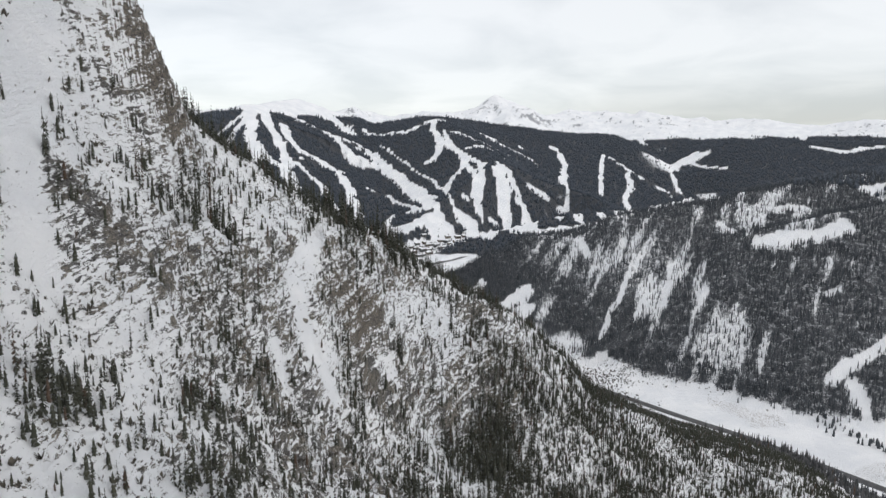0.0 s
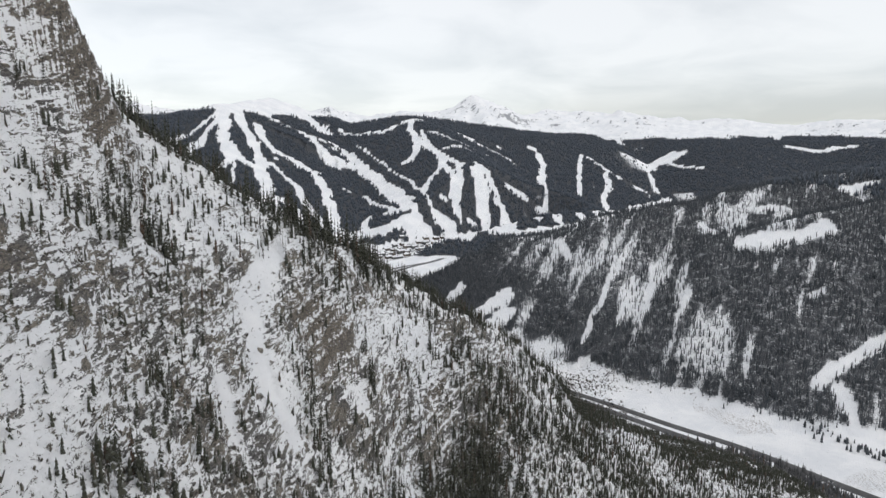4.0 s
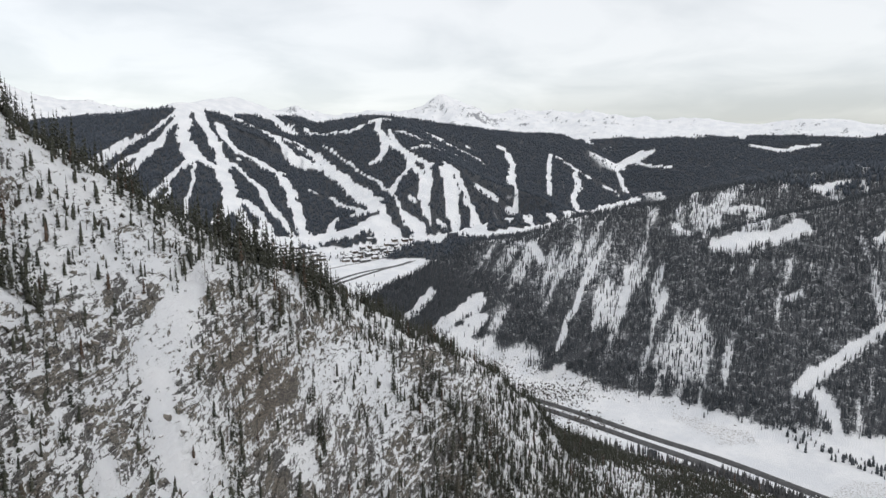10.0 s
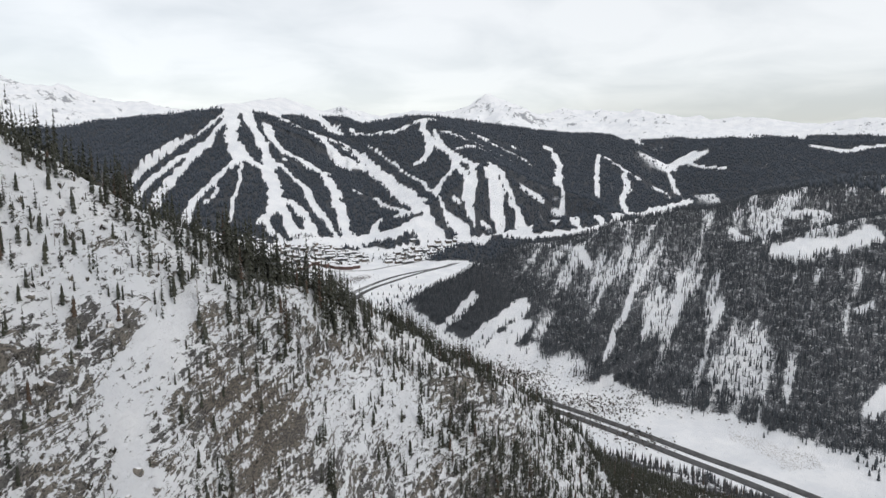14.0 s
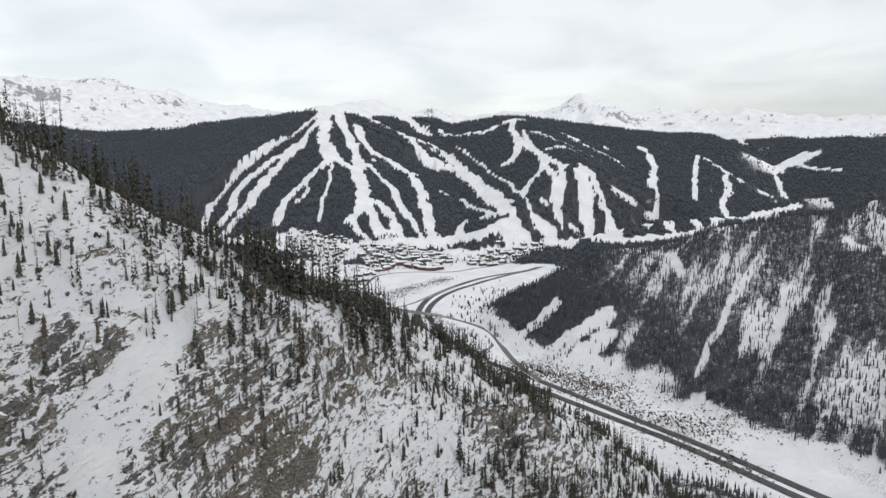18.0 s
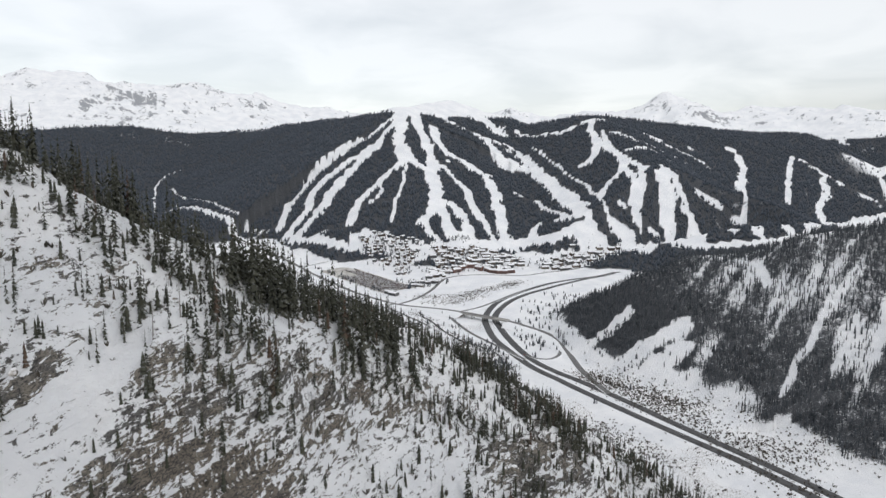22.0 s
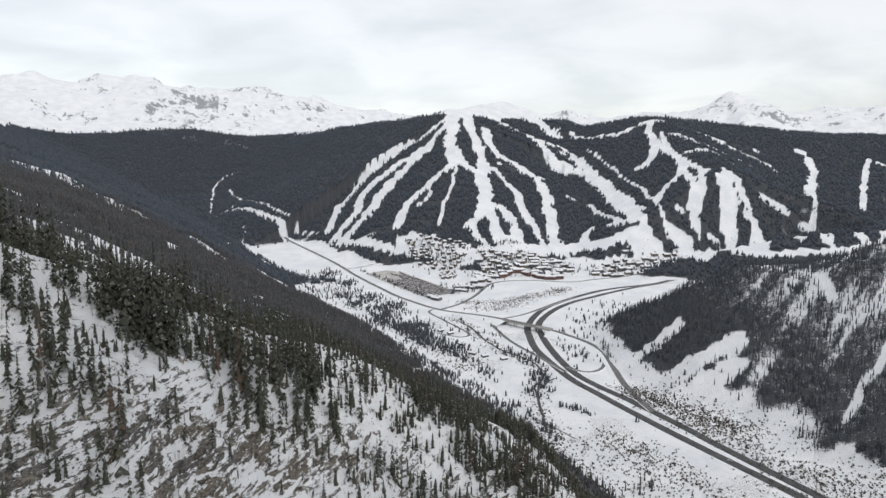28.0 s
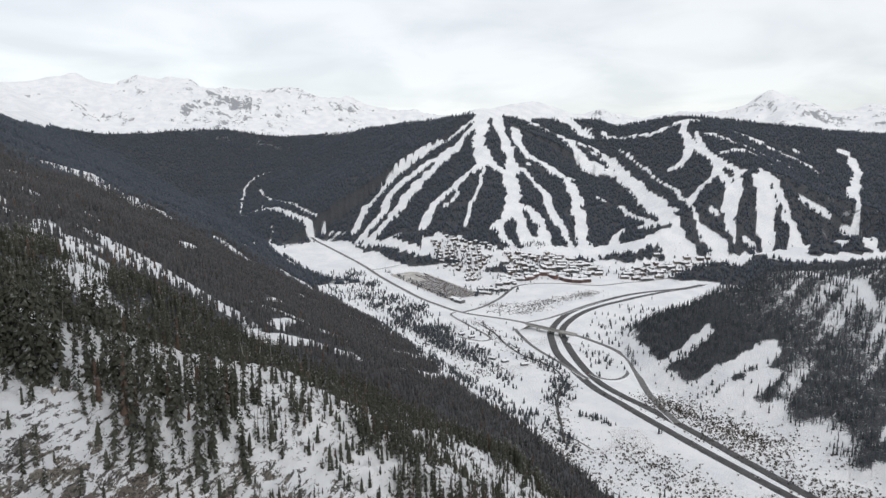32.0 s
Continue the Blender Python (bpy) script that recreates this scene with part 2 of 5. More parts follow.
# bare outcrops of the spur: middle along and across, half lengths, strength, brownness
OUTCROPS = [(-3, 3, 13, 6, 0.95, 1.0), (42, -4, 13, 3.5, 0.8, 1.0), (22, 0, 12, 5, 0.75, 0.6), (60, -4, 14, 4, 0.6, 0.7), (-14, 1, 6, 4, 0.6, 0.3), (-33, -10, 12, 3.5, 0.85, 0.25), (-52, -5, 9, 5, 0.7, 0.2),
            (-100, 1, 14, 7, 0.7, 0.35), (-120, 9, 10, 5, 0.6, 0.3), (-82, -4, 12, 7, 0.6, 0.3), (-76, -17, 8, 6, 0.5, 0.3), (-74, 13, 8, 3.5, 0.75, 1.0), (50, 22, 12, 3, 0.75, 0.9), (-34, 17, 10, 4, 0.6, 0.2), (10, 22, 9, 4, 0.55, 0.3),
            (-68, -34, 20, 8, 1.0, 1.0), (-90, -31, 14, 9, 0.8, 0.6), (-100, -22, 7, 6, 0.5, 0.3), (80, 24, 16, 6, 0.4, 0.2), (30, 12, 14, 5, 0.5, 0.3), (100, 34, 14, 8, 0.4, 0.3), (-20, 30, 20, 6, 0.35, 0.1)]


def snow_chutes(u, v):
    """1 in the snow-filled chutes of the spur's face."""
    best = np.zeros(np.shape(u))
    a, b = u + 3.0 * fbm(u, v, 12, 3), v + 1.6 * fbm(v + 50, u, 10, 2)
    for half, pts in CHUTES:
        best = np.maximum(best, 1 - ramp(line_distance(a, b, pts), half * 0.55, half * 1.25))
    return best


def outcrops(u, v):
    """How bare the rock of the spur is, and how brown."""
    a, b = u + 5 * fbm(u, v, 16, 3), v + 3.5 * fbm(v + 31, u, 13, 3)
    bare, brown = np.zeros(np.shape(u)), np.zeros(np.shape(u))
    for cu, cv, hu, hv, strength, tint in OUTCROPS:
        k = np.exp(-np.maximum(((a - cu - 0.8 * (b - cv)) / hu) ** 2 + ((b - cv) / hv) ** 2 - 0.3, 0))
        bare, brown = np.maximum(bare, strength * k), np.maximum(brown, tint * k)
    face = ramp(v, -12, -2) * (1 - ramp(v, 34, 60)) * ramp(u, -150, -120) * (1 - ramp(u, 95, 130))
    patch = fbm(0.5 * u + 0.2 * v, 1.3 * v - 0.35 * u, 15, 4)
    bare = np.maximum(bare, face * (0.36 + 0.85 * np.clip(patch, -0.4, 0.6)))
    return bare, brown


def beds(u, v, z):
    """Broken ledges along the tilted beds of the rock: what they add to the height, and where their risers are."""
    lean = z - 0.22 * u + 0.1 * v + 6 * fbm(u, v, 24, 3) + 2.0 * fbm(v, u, 6, 2)
    add, riser = 0.0, 0.0
    for period, gain in ((5.6, 0.85), (2.1, 0.8)):
        q = lean / period
        q = q - np.floor(q)
        add = add + period * gain * (ramp(q, 0.45, 1.0) - q)
        riser = np.maximum(riser, ramp(q, 0.45, 0.58) * (1 - ramp(q, 0.88, 1.0)))
    return add, riser


SECTIONS = []
ACROSS = [-130, -90, -62, -42, -28, -16, -6, 4, 15, 28, 45, 70, 110, 180, 280]


def section(along, *heights):
    SECTIONS.append((along, heights))


# sections across the spur: how far along it, then the height at each offset of ACROSS
section(-240, 579, 541, 490, 436, 395, 364, 342, 323, 307, 293, 277, 257, 225, 170, 98)
section(-160, 477, 460, 429, 388, 352, 322, 301, 284, 267, 251, 237, 218, 189, 140, 77)
section(-120, 425, 417, 397, 365, 331, 299, 283, 265, 245, 230, 217, 198, 171, 125, 67)
section(-90, 386, 382, 369, 351, 316, 283, 269, 250, 231, 214, 200, 183, 157, 114, 59)
section(-65, 353, 353, 350, 347, 298, 270, 258, 237, 219, 200, 187, 171, 147, 106, 54)
section(-40, 302, 322, 315, 300, 280, 263, 249, 232, 212, 190, 174, 160, 138, 99, 48)
section(-15, 235, 273, 287, 286, 274, 260, 251, 231, 205, 181, 164, 150, 130, 92, 44)
section(10, 213, 248, 266, 273, 265, 257, 251, 227, 199, 175, 157, 143, 124, 88, 42)
section(35, 199, 232, 252, 259, 254, 249, 237, 218, 196, 178, 156, 139, 120, 85, 40)
section(60, 181, 225, 243, 248, 243, 240, 228, 216, 201, 191, 164, 139, 117, 85, 40)
section(85, 186, 233, 235, 238, 235, 229, 221, 215, 211, 202, 174, 142, 117, 87, 41)
section(110, 180, 217, 221, 221, 219, 216, 213, 209, 205, 199, 175, 144, 118, 91, 41)
section(140, 160, 200, 202, 199, 192, 190, 190, 188, 182, 184, 165, 141, 119, 96, 40)
section(180, 131, 174, 180, 172, 160, 158, 158, 156, 154, 152, 140, 134, 118, 99, 37)
section(230, 125, 135, 132, 124, 120, 117, 117, 116, 117, 118, 118, 112, 103, 90, 30)
section(300, 75, 75, 71, 66, 63, 61, 60, 60, 62, 66, 72, 78, 79, 65, 16)
section(400, 5, -7, -14, -18, -19, -20, -20, -19, -15, -8, 2, 17, 31, 24, -7)


def cubic_weights(nodes, at):
    """Cubic blending between uneven nodes: one row of weights for each place."""
    nodes = np.array(nodes, float)
    n, rows = len(nodes), np.arange(len(at))
    k = np.clip(np.searchsorted(nodes, at, side="right") - 1, 0, n - 2)
    h = nodes[k + 1] - nodes[k]
    s = (at - nodes[k]) / h
    w = np.zeros((len(at), n))
    np.add.at(w, (rows, k), 2 * s ** 3 - 3 * s ** 2 + 1)
    np.add.at(w, (rows, k + 1), 3 * s ** 2 - 2 * s ** 3)
    for lo, hi, amount in ((np.maximum(k - 1, 0), k + 1, s ** 3 - 2 * s ** 2 + s), (k, np.minimum(k + 2, n - 1), s ** 3 - s ** 2)):
        slope = amount * h / (nodes[hi] - nodes[lo])
        np.add.at(w, (rows, hi), slope)
        np.add.at(w, (rows, lo), -slope)
    return w


SPUR_U, SPUR_V = np.arange(-240, 401, 2.0), np.arange(-130, 281, 2.0)
SPUR_SHAPE = cubic_weights([a for a, _ in SECTIONS], SPUR_U) @ np.array([h for _, h in SECTIONS], float) @ cubic_weights(ACROSS, SPUR_V).T


def spur_shape(u, v):
    a, b = np.clip((u + 240) / 2, 0, len(SPUR_U) - 1.001), np.clip((v + 130) / 2, 0, len(SPUR_V) - 1.001)
    i, j = a.astype(int), b.astype(int)
    a, b = a - i, b - j
    top = SPUR_SHAPE[i, j] * (1 - b) + SPUR_SHAPE[i, j + 1] * b
    low = SPUR_SHAPE[i + 1, j] * (1 - b) + SPUR_SHAPE[i + 1, j + 1] * b
    return top * (1 - a) + low * a - 0.62 * np.maximum(-130 - v, 0) - 0.3 * np.maximum(v - 280, 0) - 0.7 * np.maximum(u - 400, 0)


def spur(x, y):
    u, v = spur_axes(x, y)
    # the outline wanders, and ribs, ledges and blocks lean with the beds of the rock
    z = spur_shape(u + 5 * fbm(x, y, 34, 3), v + 4 * fbm(x + 90, y, 26, 3))
    lean = 0.8 * u + 0.6 * v
    rough = 3.0 * ridged(u, v * 1.4, 34, 3) + 2.2 * ridged(lean, v - u * 0.4, 13, 3) + 0.9 * ridged(lean * 0.6, v, 5, 3)
    keep = 0.30 + 0.70 * ramp(v, -22, -6) * (1 - 0.4 * ramp(v, 60, 120))
    chute = snow_chutes(u, v)
    z = z + rough * keep * (1 - 0.8 * chute) - 1.6 * chute
    bare, brown = outcrops(u, v)
    return z + beds(u, v, z)[0] * np.clip(0.12 + 1.1 * bare, 0, 1) * (1 - chute)


def line_distance(x, y, pts):
    best = np.full(np.shape(x), 1e9)
    for (ax, ay), (bx, by) in zip(pts[:-1], pts[1:]):
        ex, ey = bx - ax, by - ay
        s = np.clip(((x - ax) * ex + (y - ay) * ey) / (ex * ex + ey * ey + 1e-6), 0, 1)
        best = np.minimum(best, np.hypot(x - ax - s * ex, y - ay - s * ey))
    return best


def shoulder(x, y):
    """The wooded mountainside behind the spur, which runs down to the edge of the valley floor."""
    d = (113 - x) * 0.896 + (652 - y) * 0.443
    end = (100 - x) * 0.966 - (630 - y) * 0.258
    d = d + 16 * fbm(x, y, 130, 3)
    up = np.minimum(0.57 * np.minimum(d, 450) + 0.3 * np.maximum(d - 450, 0), 0.9 * end)
    u, v = spur_axes(x, y)
    return valley(x, y) + np.where(up < 0, up, up - 14 * ramp(up, 0, 25) * (1 - ramp(up, 40, 110)) * ramp(fbm(x + 200, y, 90, 2), -0.2, 0.3)) - 1.3 * np.maximum(v + 78, 0) - 0.4 * np.maximum(y - 1350, 0)


CREST_LEFT = [(-800, 120, 490), (-830, 300, 490), (-1100, 1000, 472), (-1500, 1900, 485), (-1900, 2900, 505), (-2445, 3658, 725), (-2201, 3925, 815)]
CREST_SNOW_LEFT = [(-2445, 3658, 735), (-2201, 3925, 827), (-2007, 4028, 774), (-1648, 4187, 836), (-1499, 4243, 783), (-1264, 4319, 807), (-991, 4390, 765), (-701, 4445, 715), (-324, 4488, 633), (61, 4500, 608), (1012, 4302, 615)]
CREST_SKI = [(-774, 3597, 420), (-370, 3255, 459), (-32, 2874, 480), (156, 2718, 508), (383, 2996, 577), (587, 2962, 512), (700, 2885, 450), (1008, 2684, 489), (1213, 2707, 475), (1437, 2708, 443), (1764, 2748, 423), (2069, 2779, 415)]
CREST_PEAK = [(1012, 4302, 619), (1361, 4203, 613), (1685, 4083, 627), (1955, 3993, 722), (2093, 3888, 655), (2255, 3796, 608), (2449, 3673, 622), (2646, 3534, 600), (2810, 3215, 578), (3112, 2924, 541), (3330, 2676, 509), (3674, 2189, 504), (3767, 2030, 486), (4100, 1200, 480)]
CREST_DARK = [(2202, 3705, 470), (2488, 3516, 470), (2736, 3020, 429), (2742, 2530, 425), (3003, 2405, 394), (3342, 2135, 378), (3397, 1819, 376), (3813, 940, 368)]
CREST_NOSE = [(156, 2718, 508), (115, 2219, 290), (160, 1950, 172), (200, 1780, 45)]
CREST_SHOULDER = [(1008, 2684, 489), (990, 2028, 270), (930, 1780, 55)]
CREST_KNOLL = [(760, 640, 165), (880, 560, 200), (1000, 500, 230), (1500, 420, 275)]
CREST_RIGHT = [(362, 1080, -16), (395, 1050, 26), (440, 1005, 62), (500, 950, 108), (560, 915, 138), (700, 830, 182), (800, 790, 203), (950, 760, 235), (1250, 700, 270), (1700, 500, 300), (2300, 200, 325)]
VILLAGE_STRIP = [(420, 1560), (560, 1640), (700, 1690), (900, 1730), (1130, 1780)]
CREST_FOOT = [(150, 40, 100), (225, 110, 62), (280, 180, 32), (308, 250, 16), (310, 330, 4), (285, 420, -8)]
CREST_GULLY = [(640, 300, -10), (760, 290, 45), (1000, 230, 150), (1500, 60, 260)]


def height(x, y):
    x, y = np.asarray(x, float), np.asarray(y, float)
    far = np.hypot(x + 75, y + 95)
    rough = ramp(far, 300, 1500)
    z = valley(x, y)
    wx, wy = x + 30 * rough * fbm(x, y, 260, 3), y + 30 * rough * fbm(y, x, 260, 3)
    hills = ridge(wx, wy, CREST_LEFT, [0.50, 0.50, 0.50, 0.49, 0.5, 0.5, 0.5], 0.5)
    hills = blend_max(hills, shoulder(x, y), 12)
    ski = ridge(wx, wy, CREST_SKI, 0.52, 0.45, soft=30)
    ski = blend_max(ski, ridge(wx, wy, CREST_NOSE, 0.5, 0.5, soft=60), 40)
    ski = blend_max(ski, ridge(wx, wy, CREST_SHOULDER, 0.42, 0.42, soft=60), 40)
    hills = blend_max(hills, ski, 20)
    hills = blend_max(hills, ridge(wx, wy, CREST_DARK, 0.42, 0.4, soft=40), 20)
    hills = blend_max(hills, ridge(x, y, CREST_RIGHT, 0.15, 0.5, 52, 0.66, soft=25), 15)
    hills = blend_max(hills, ridge(x, y, CREST_KNOLL, 0.55, 0.4, soft=15), 12)
    hills = blend_max(hills, ridge(x, y, CREST_GULLY, 0.6, 0.6, soft=15), 10)
    snow = np.maximum(ridge(wx, wy, CREST_SNOW_LEFT, 0.42, 0.42, soft=6), ridge(wx, wy, CREST_PEAK, 0.42, 0.42, soft=6))
    hills = blend_max(hills, snow + (62 * ridged(x, y, 420, 5) - 14) * rough * ramp(snow, 380, 600), 20)
    hills = hills + rough * (10 * ridged(x, y, 300, 3) + 5 * fbm(x, y, 90, 2)) * ramp(hills - z, 10, 120)
    # the level strip on which the far end of the village stands
    hills = np.minimum(hills, z - 12 + 1.0 * np.maximum(line_distance(x, y, VILLAGE_STRIP) - 45, 0))
    hills = blend_max(hills, ridge(x, y, CREST_FOOT, 0.5, 0.5, soft=20), 10)
    near = spur(x, y)
    hills = blend_max(hills, near, 8)
    z = blend_max(hills, z, 8)
    return z
# ---- what covers the land ----
CLEARINGS, GULLIES = [], []


def clearing(half, *xy):
    CLEARINGS.append((half * 1.4, np.array(xy, float).reshape(-1, 2)))


def gully(half, *xy):
    GULLIES.append((half, np.array(xy, float).reshape(-1, 2)))


# ski runs, chutes and open patches: half the width, then the places that the middle line passes
clearing(10, 151, 2629, 79, 2554, 22, 2490, -42, 2465, -94, 2400, -154, 2340, -191, 2282, -224, 2197, -257, 2141, -271, 2015, -279, 1965)
clearing(12, 148, 2582, 53, 2420, -11, 2363, -72, 2320, -112, 2286, -148, 2225, -182, 2143, -191, 2023, -228, 1943, -249, 1894)
clearing(15, 63, 2410, 9, 2353, -32, 2297, -70, 2223, -106, 2130, -137, 2011, -161, 1961, -191, 1911, -222, 1873)
clearing(11, 144, 2520, 127, 2426, 120, 2307, 123, 2197, 100, 2141, 41, 2063, -5, 1990, -39, 1934, -56, 1865, -63, 1834)
clearing(5, -63, 1834, -112, 1836, -161, 1833, -194, 1838)
clearing(18, 147, 2640, 142, 2490, 124, 2382, 138, 2273, 152, 2204, 189, 2178, 213, 2127, 217, 2033, 202, 1901)
clearing(15, 213, 2684, 209, 2556, 226, 2458, 225, 2340, 238, 2273, 215, 2149)
clearing(11, 202, 1901, 175, 1854, 146, 1801, 157, 1746, 183, 1704, 195, 1671)
clearing(14, 209, 1904, 222, 1830, 229, 1755, 226, 1677)
clearing(13, 224, 1938, 269, 1924, 280, 1833, 273, 1734, 271, 1677)
clearing(14, 281, 2602, 270, 2428, 300, 2365, 347, 2324, 382, 2290, 423, 2235, 425, 2120, 419, 2020, 405, 1911, 381, 1771)
clearing(11, 265, 2246, 294, 2170, 321, 2091, 324, 1997, 336, 1913, 347, 1832, 356, 1751)
clearing(10, 279, 2755, 347, 2724, 389, 2685, 451, 2631, 479, 2593)
clearing(33, 392, 2873, 488, 2846, 549, 2770, 577, 2729)
clearing(4, 291, 2290, 367, 2259, 470, 2268)
clearing(18, 487, 2575, 519, 2452, 543, 2410, 563, 2400)
clearing(13, 585, 2598, 619, 2546, 640, 2407, 652, 2260, 667, 2111, 680, 1928)
clearing(14, 573, 2445, 632, 2337, 652, 2125, 650, 1943, 660, 1845)
clearing(6, 507, 2161, 571, 2107, 600, 1951, 619, 1847)
clearing(15, 585, 1875, 650, 1840, 683, 1752, 705, 1686)
clearing(12, 666, 2743, 729, 2663, 805, 2565, 887, 2607, 954, 2601)
clearing(11, 954, 2601, 913, 2516, 903, 2396, 907, 2269, 921, 2153, 937, 2079)
clearing(11, 903, 2396, 835, 2265, 788, 2246)
clearing(7, 953, 2473, 996, 2415, 1025, 2329, 1109, 2324, 1154, 2284, 1198, 2244)
clearing(10, 1071, 2543, 1137, 2483, 1218, 2413, 1279, 2337, 1306, 2286)
clearing(8, 915, 2161, 867, 2090, 823, 2049, 765, 1992, 747, 1944)
clearing(9, 897, 2117, 865, 1974, 832, 1876, 825, 1821)
clearing(11, 945, 2075, 866, 1935, 819, 1854)
clearing(17, 976, 2000, 948, 1905, 922, 1833)
clearing(9, 1003, 2058, 1020, 1978, 1027, 1869, 1040, 1753, 1060, 1703, 1095, 1656, 1143, 1633)
clearing(15, 913, 1814, 912, 1728, 916, 1659, 893, 1598, 856, 1556)
clearing(3, 898, 1799, 851, 1693, 819, 1617)
clearing(5, 845, 1793, 834, 1698, 814, 1615)
clearing(18, 741, 1818, 773, 1795, 759, 1687, 775, 1618, 805, 1571, 849, 1543)
clearing(25, 700, 1713, 702, 1624, 721, 1580)
clearing(9, 1027, 1869, 1006, 1797, 998, 1721, 971, 1645, 971, 1605, 978, 1565)
clearing(9, 1079, 1764, 1070, 1667, 1042, 1573, 1039, 1520)
clearing(12, 1525, 2495, 1539, 2459, 1502, 2366, 1400, 2210, 1345, 2134)
clearing(6, 1373, 2147, 1148, 1781, 1080, 1710)
clearing(9, 481, 1769, 489, 1862, 529, 1917)
clearing(5, 41, 2063, 30, 1957, 3, 1918)
clearing(4, 129, 2143, 102, 2018, 79, 1920, 58, 1818)
clearing(11, -229, 1861, -61, 1712, 88, 1658, 174, 1626)
clearing(8, 1815, 2502, 1690, 2343, 1515, 2096)
clearing(11, 1845, 2472, 1870, 2371, 1902, 2304, 1936, 2242, 1968, 2180)
clearing(10, 1847, 2341, 1769, 2221, 1638, 2093, 1572, 1990)
clearing(11, 2153, 2390, 2087, 2287, 2043, 2205)
clearing(11, 2058, 2147, 1821, 2068, 1586, 1971, 1194, 1573, 1057, 1508, 936, 1514, 846, 1528)
clearing(13, 1167, 1696, 1164, 1627, 1151, 1562)
clearing(9, 957, 2232, 1054, 2250, 1093, 2177)
clearing(7, 533, 2584, 630, 2472, 671, 2211, 653, 1846)
clearing(7, 988, 2026, 989, 1934, 1017, 1878, 895, 1581)
clearing(6, 784, 1882, 831, 1843, 875, 1817)
clearing(7, 1077, 1985, 1142, 1931, 1187, 1876, 1042, 1538)
clearing(6, 947, 2462, 898, 2162, 895, 1960)
clearing(4, 929, 2623, 1181, 2473, 1368, 2432)
clearing(5, 683, 2540, 719, 2282, 745, 2058, 725, 1853)
gully(3, 585, 722, 560, 698, 516, 663, 478, 641, 451, 627)
gully(3, 585, 671, 549, 642, 511, 616)
gully(3, 626, 672, 595, 639, 548, 602)
gully(3, 614, 583, 576, 555)
gully(5, 525, 915, 544, 865, 539, 787)
gully(11, 306, 872, 335, 872, 368, 888)
gully(14, 300, 800, 335, 792, 365, 795, 412, 800)
gully(12, 345, 768, 385, 760)
clearing(24, 90, 1668, 176, 1672, 291, 1700, 361, 1745, 432, 1785, 520, 1770, 640, 1790)
clearing(40, 470, 1620, 560, 1650, 650, 1690, 740, 1700)
clearing(34, -30, 1740, 40, 1700, 100, 1640)
clearing(34, 200, 1620, 300, 1630, 400, 1640)
gully(6, 371, 750, 396, 756)
gully(16, 745, 600, 783, 572, 818, 545, 852, 526)
gully(10, 1064, 649, 1130, 637)
gully(5, 873, 681, 916, 644)
gully(6, 880, 434, 912, 430)
gully(6, 756, 336, 692, 344, 633, 348, 599, 346)
gully(6, 754, 700, 765, 671)
gully(4, 712, 447, 730, 443)
gully(7, 606, 329, 594, 300, 582, 284)
gully(9, -157, 555, -158, 626)
gully(11, -145, 489, -136, 537, -116, 582, -89, 607)
gully(9, -52, 689, -29, 743, 5, 874)
gully(9, 76, 788, 88, 712, 100, 682)
gully(6, 46, 898, 72, 830)
gully(10, -350, 828, -364, 916)
gully(8, -311, 463, -307, 475)
gully(6, -284, 469, -282, 480)
gully(8, -286, 516, -282, 525)
gully(10, -632, 941, -633, 979, -619, 1022)
clearing(3, -744, 3084, -822, 3075, -860, 2971, -878, 2854, -828, 2632, -749, 2350, -686, 2276)
clearing(4, -813, 2843, -713, 2633, -592, 2391, -496, 2192, -410, 2046, -345, 2010, -300, 1969)
clearing(4, -749, 2350, -703, 2372, -707, 2539)
clearing(2, -468, 1201, -454, 1316, -502, 1728, -531, 1953, -567, 2089)
clearing(8, -521, 1914, -424, 1656, -362, 1577, -326, 1607)
clearing(4, -723, 1774, -677, 1773)
gully(5, -512, 745, -494, 741, -460, 709)
gully(4, -430, 691, -411, 668)
gully(4, -406, 711, -390, 703)
gully(11, -190, 640, -164, 660, -139, 650, -118, 668)
gully(6, -207, 720, -208, 780)
gully(12, -76, 834, -40, 899, 1, 939)
gully(9, -157, 1025, -93, 1043)
clearing(12, 2342, 2459, 2336, 2353, 2351, 2240)
clearing(16, 2980, 2267, 3056, 2162, 3268, 2102)
clearing(8, 2437, 3010, 2416, 2906)
clearing(9, 2915, 2739, 2741, 2456)
clearing(14, -503, 1881, -448, 1789, -400, 1716, -317, 1602)
clearing(9, -330, 1870, -381, 1937, -487, 2104, -618, 2325, -678, 2431)


def open_snow(x, y, strips, edge):
    """1 in the open strips, 0 off them, with a ragged edge."""
    wob = 1 + 0.35 * fbm(x, y, 24, 2) + 0.3 * fbm(x, y, 70, 2) + 0.4 * fbm(x, y, 11, 2)
    x, y = x + 8 * fbm(x + 400, y, 55, 3), y + 8 * fbm(x, y + 400, 55, 3)
    best = np.zeros(np.shape(x))
    for half, pts in strips:
        lo, hi = pts.min(0) - half * 2 - 20, pts.max(0) + half * 2 + 20
        inside = (x > lo[0]) & (x < hi[0]) & (y > lo[1]) & (y < hi[1])
        if inside.any():
            d = line_distance(x[inside], y[inside], pts)
            best[inside] = np.maximum(best[inside], 1 - ramp(d, half * wob[inside] - edge, half * wob[inside] + edge))
    return best


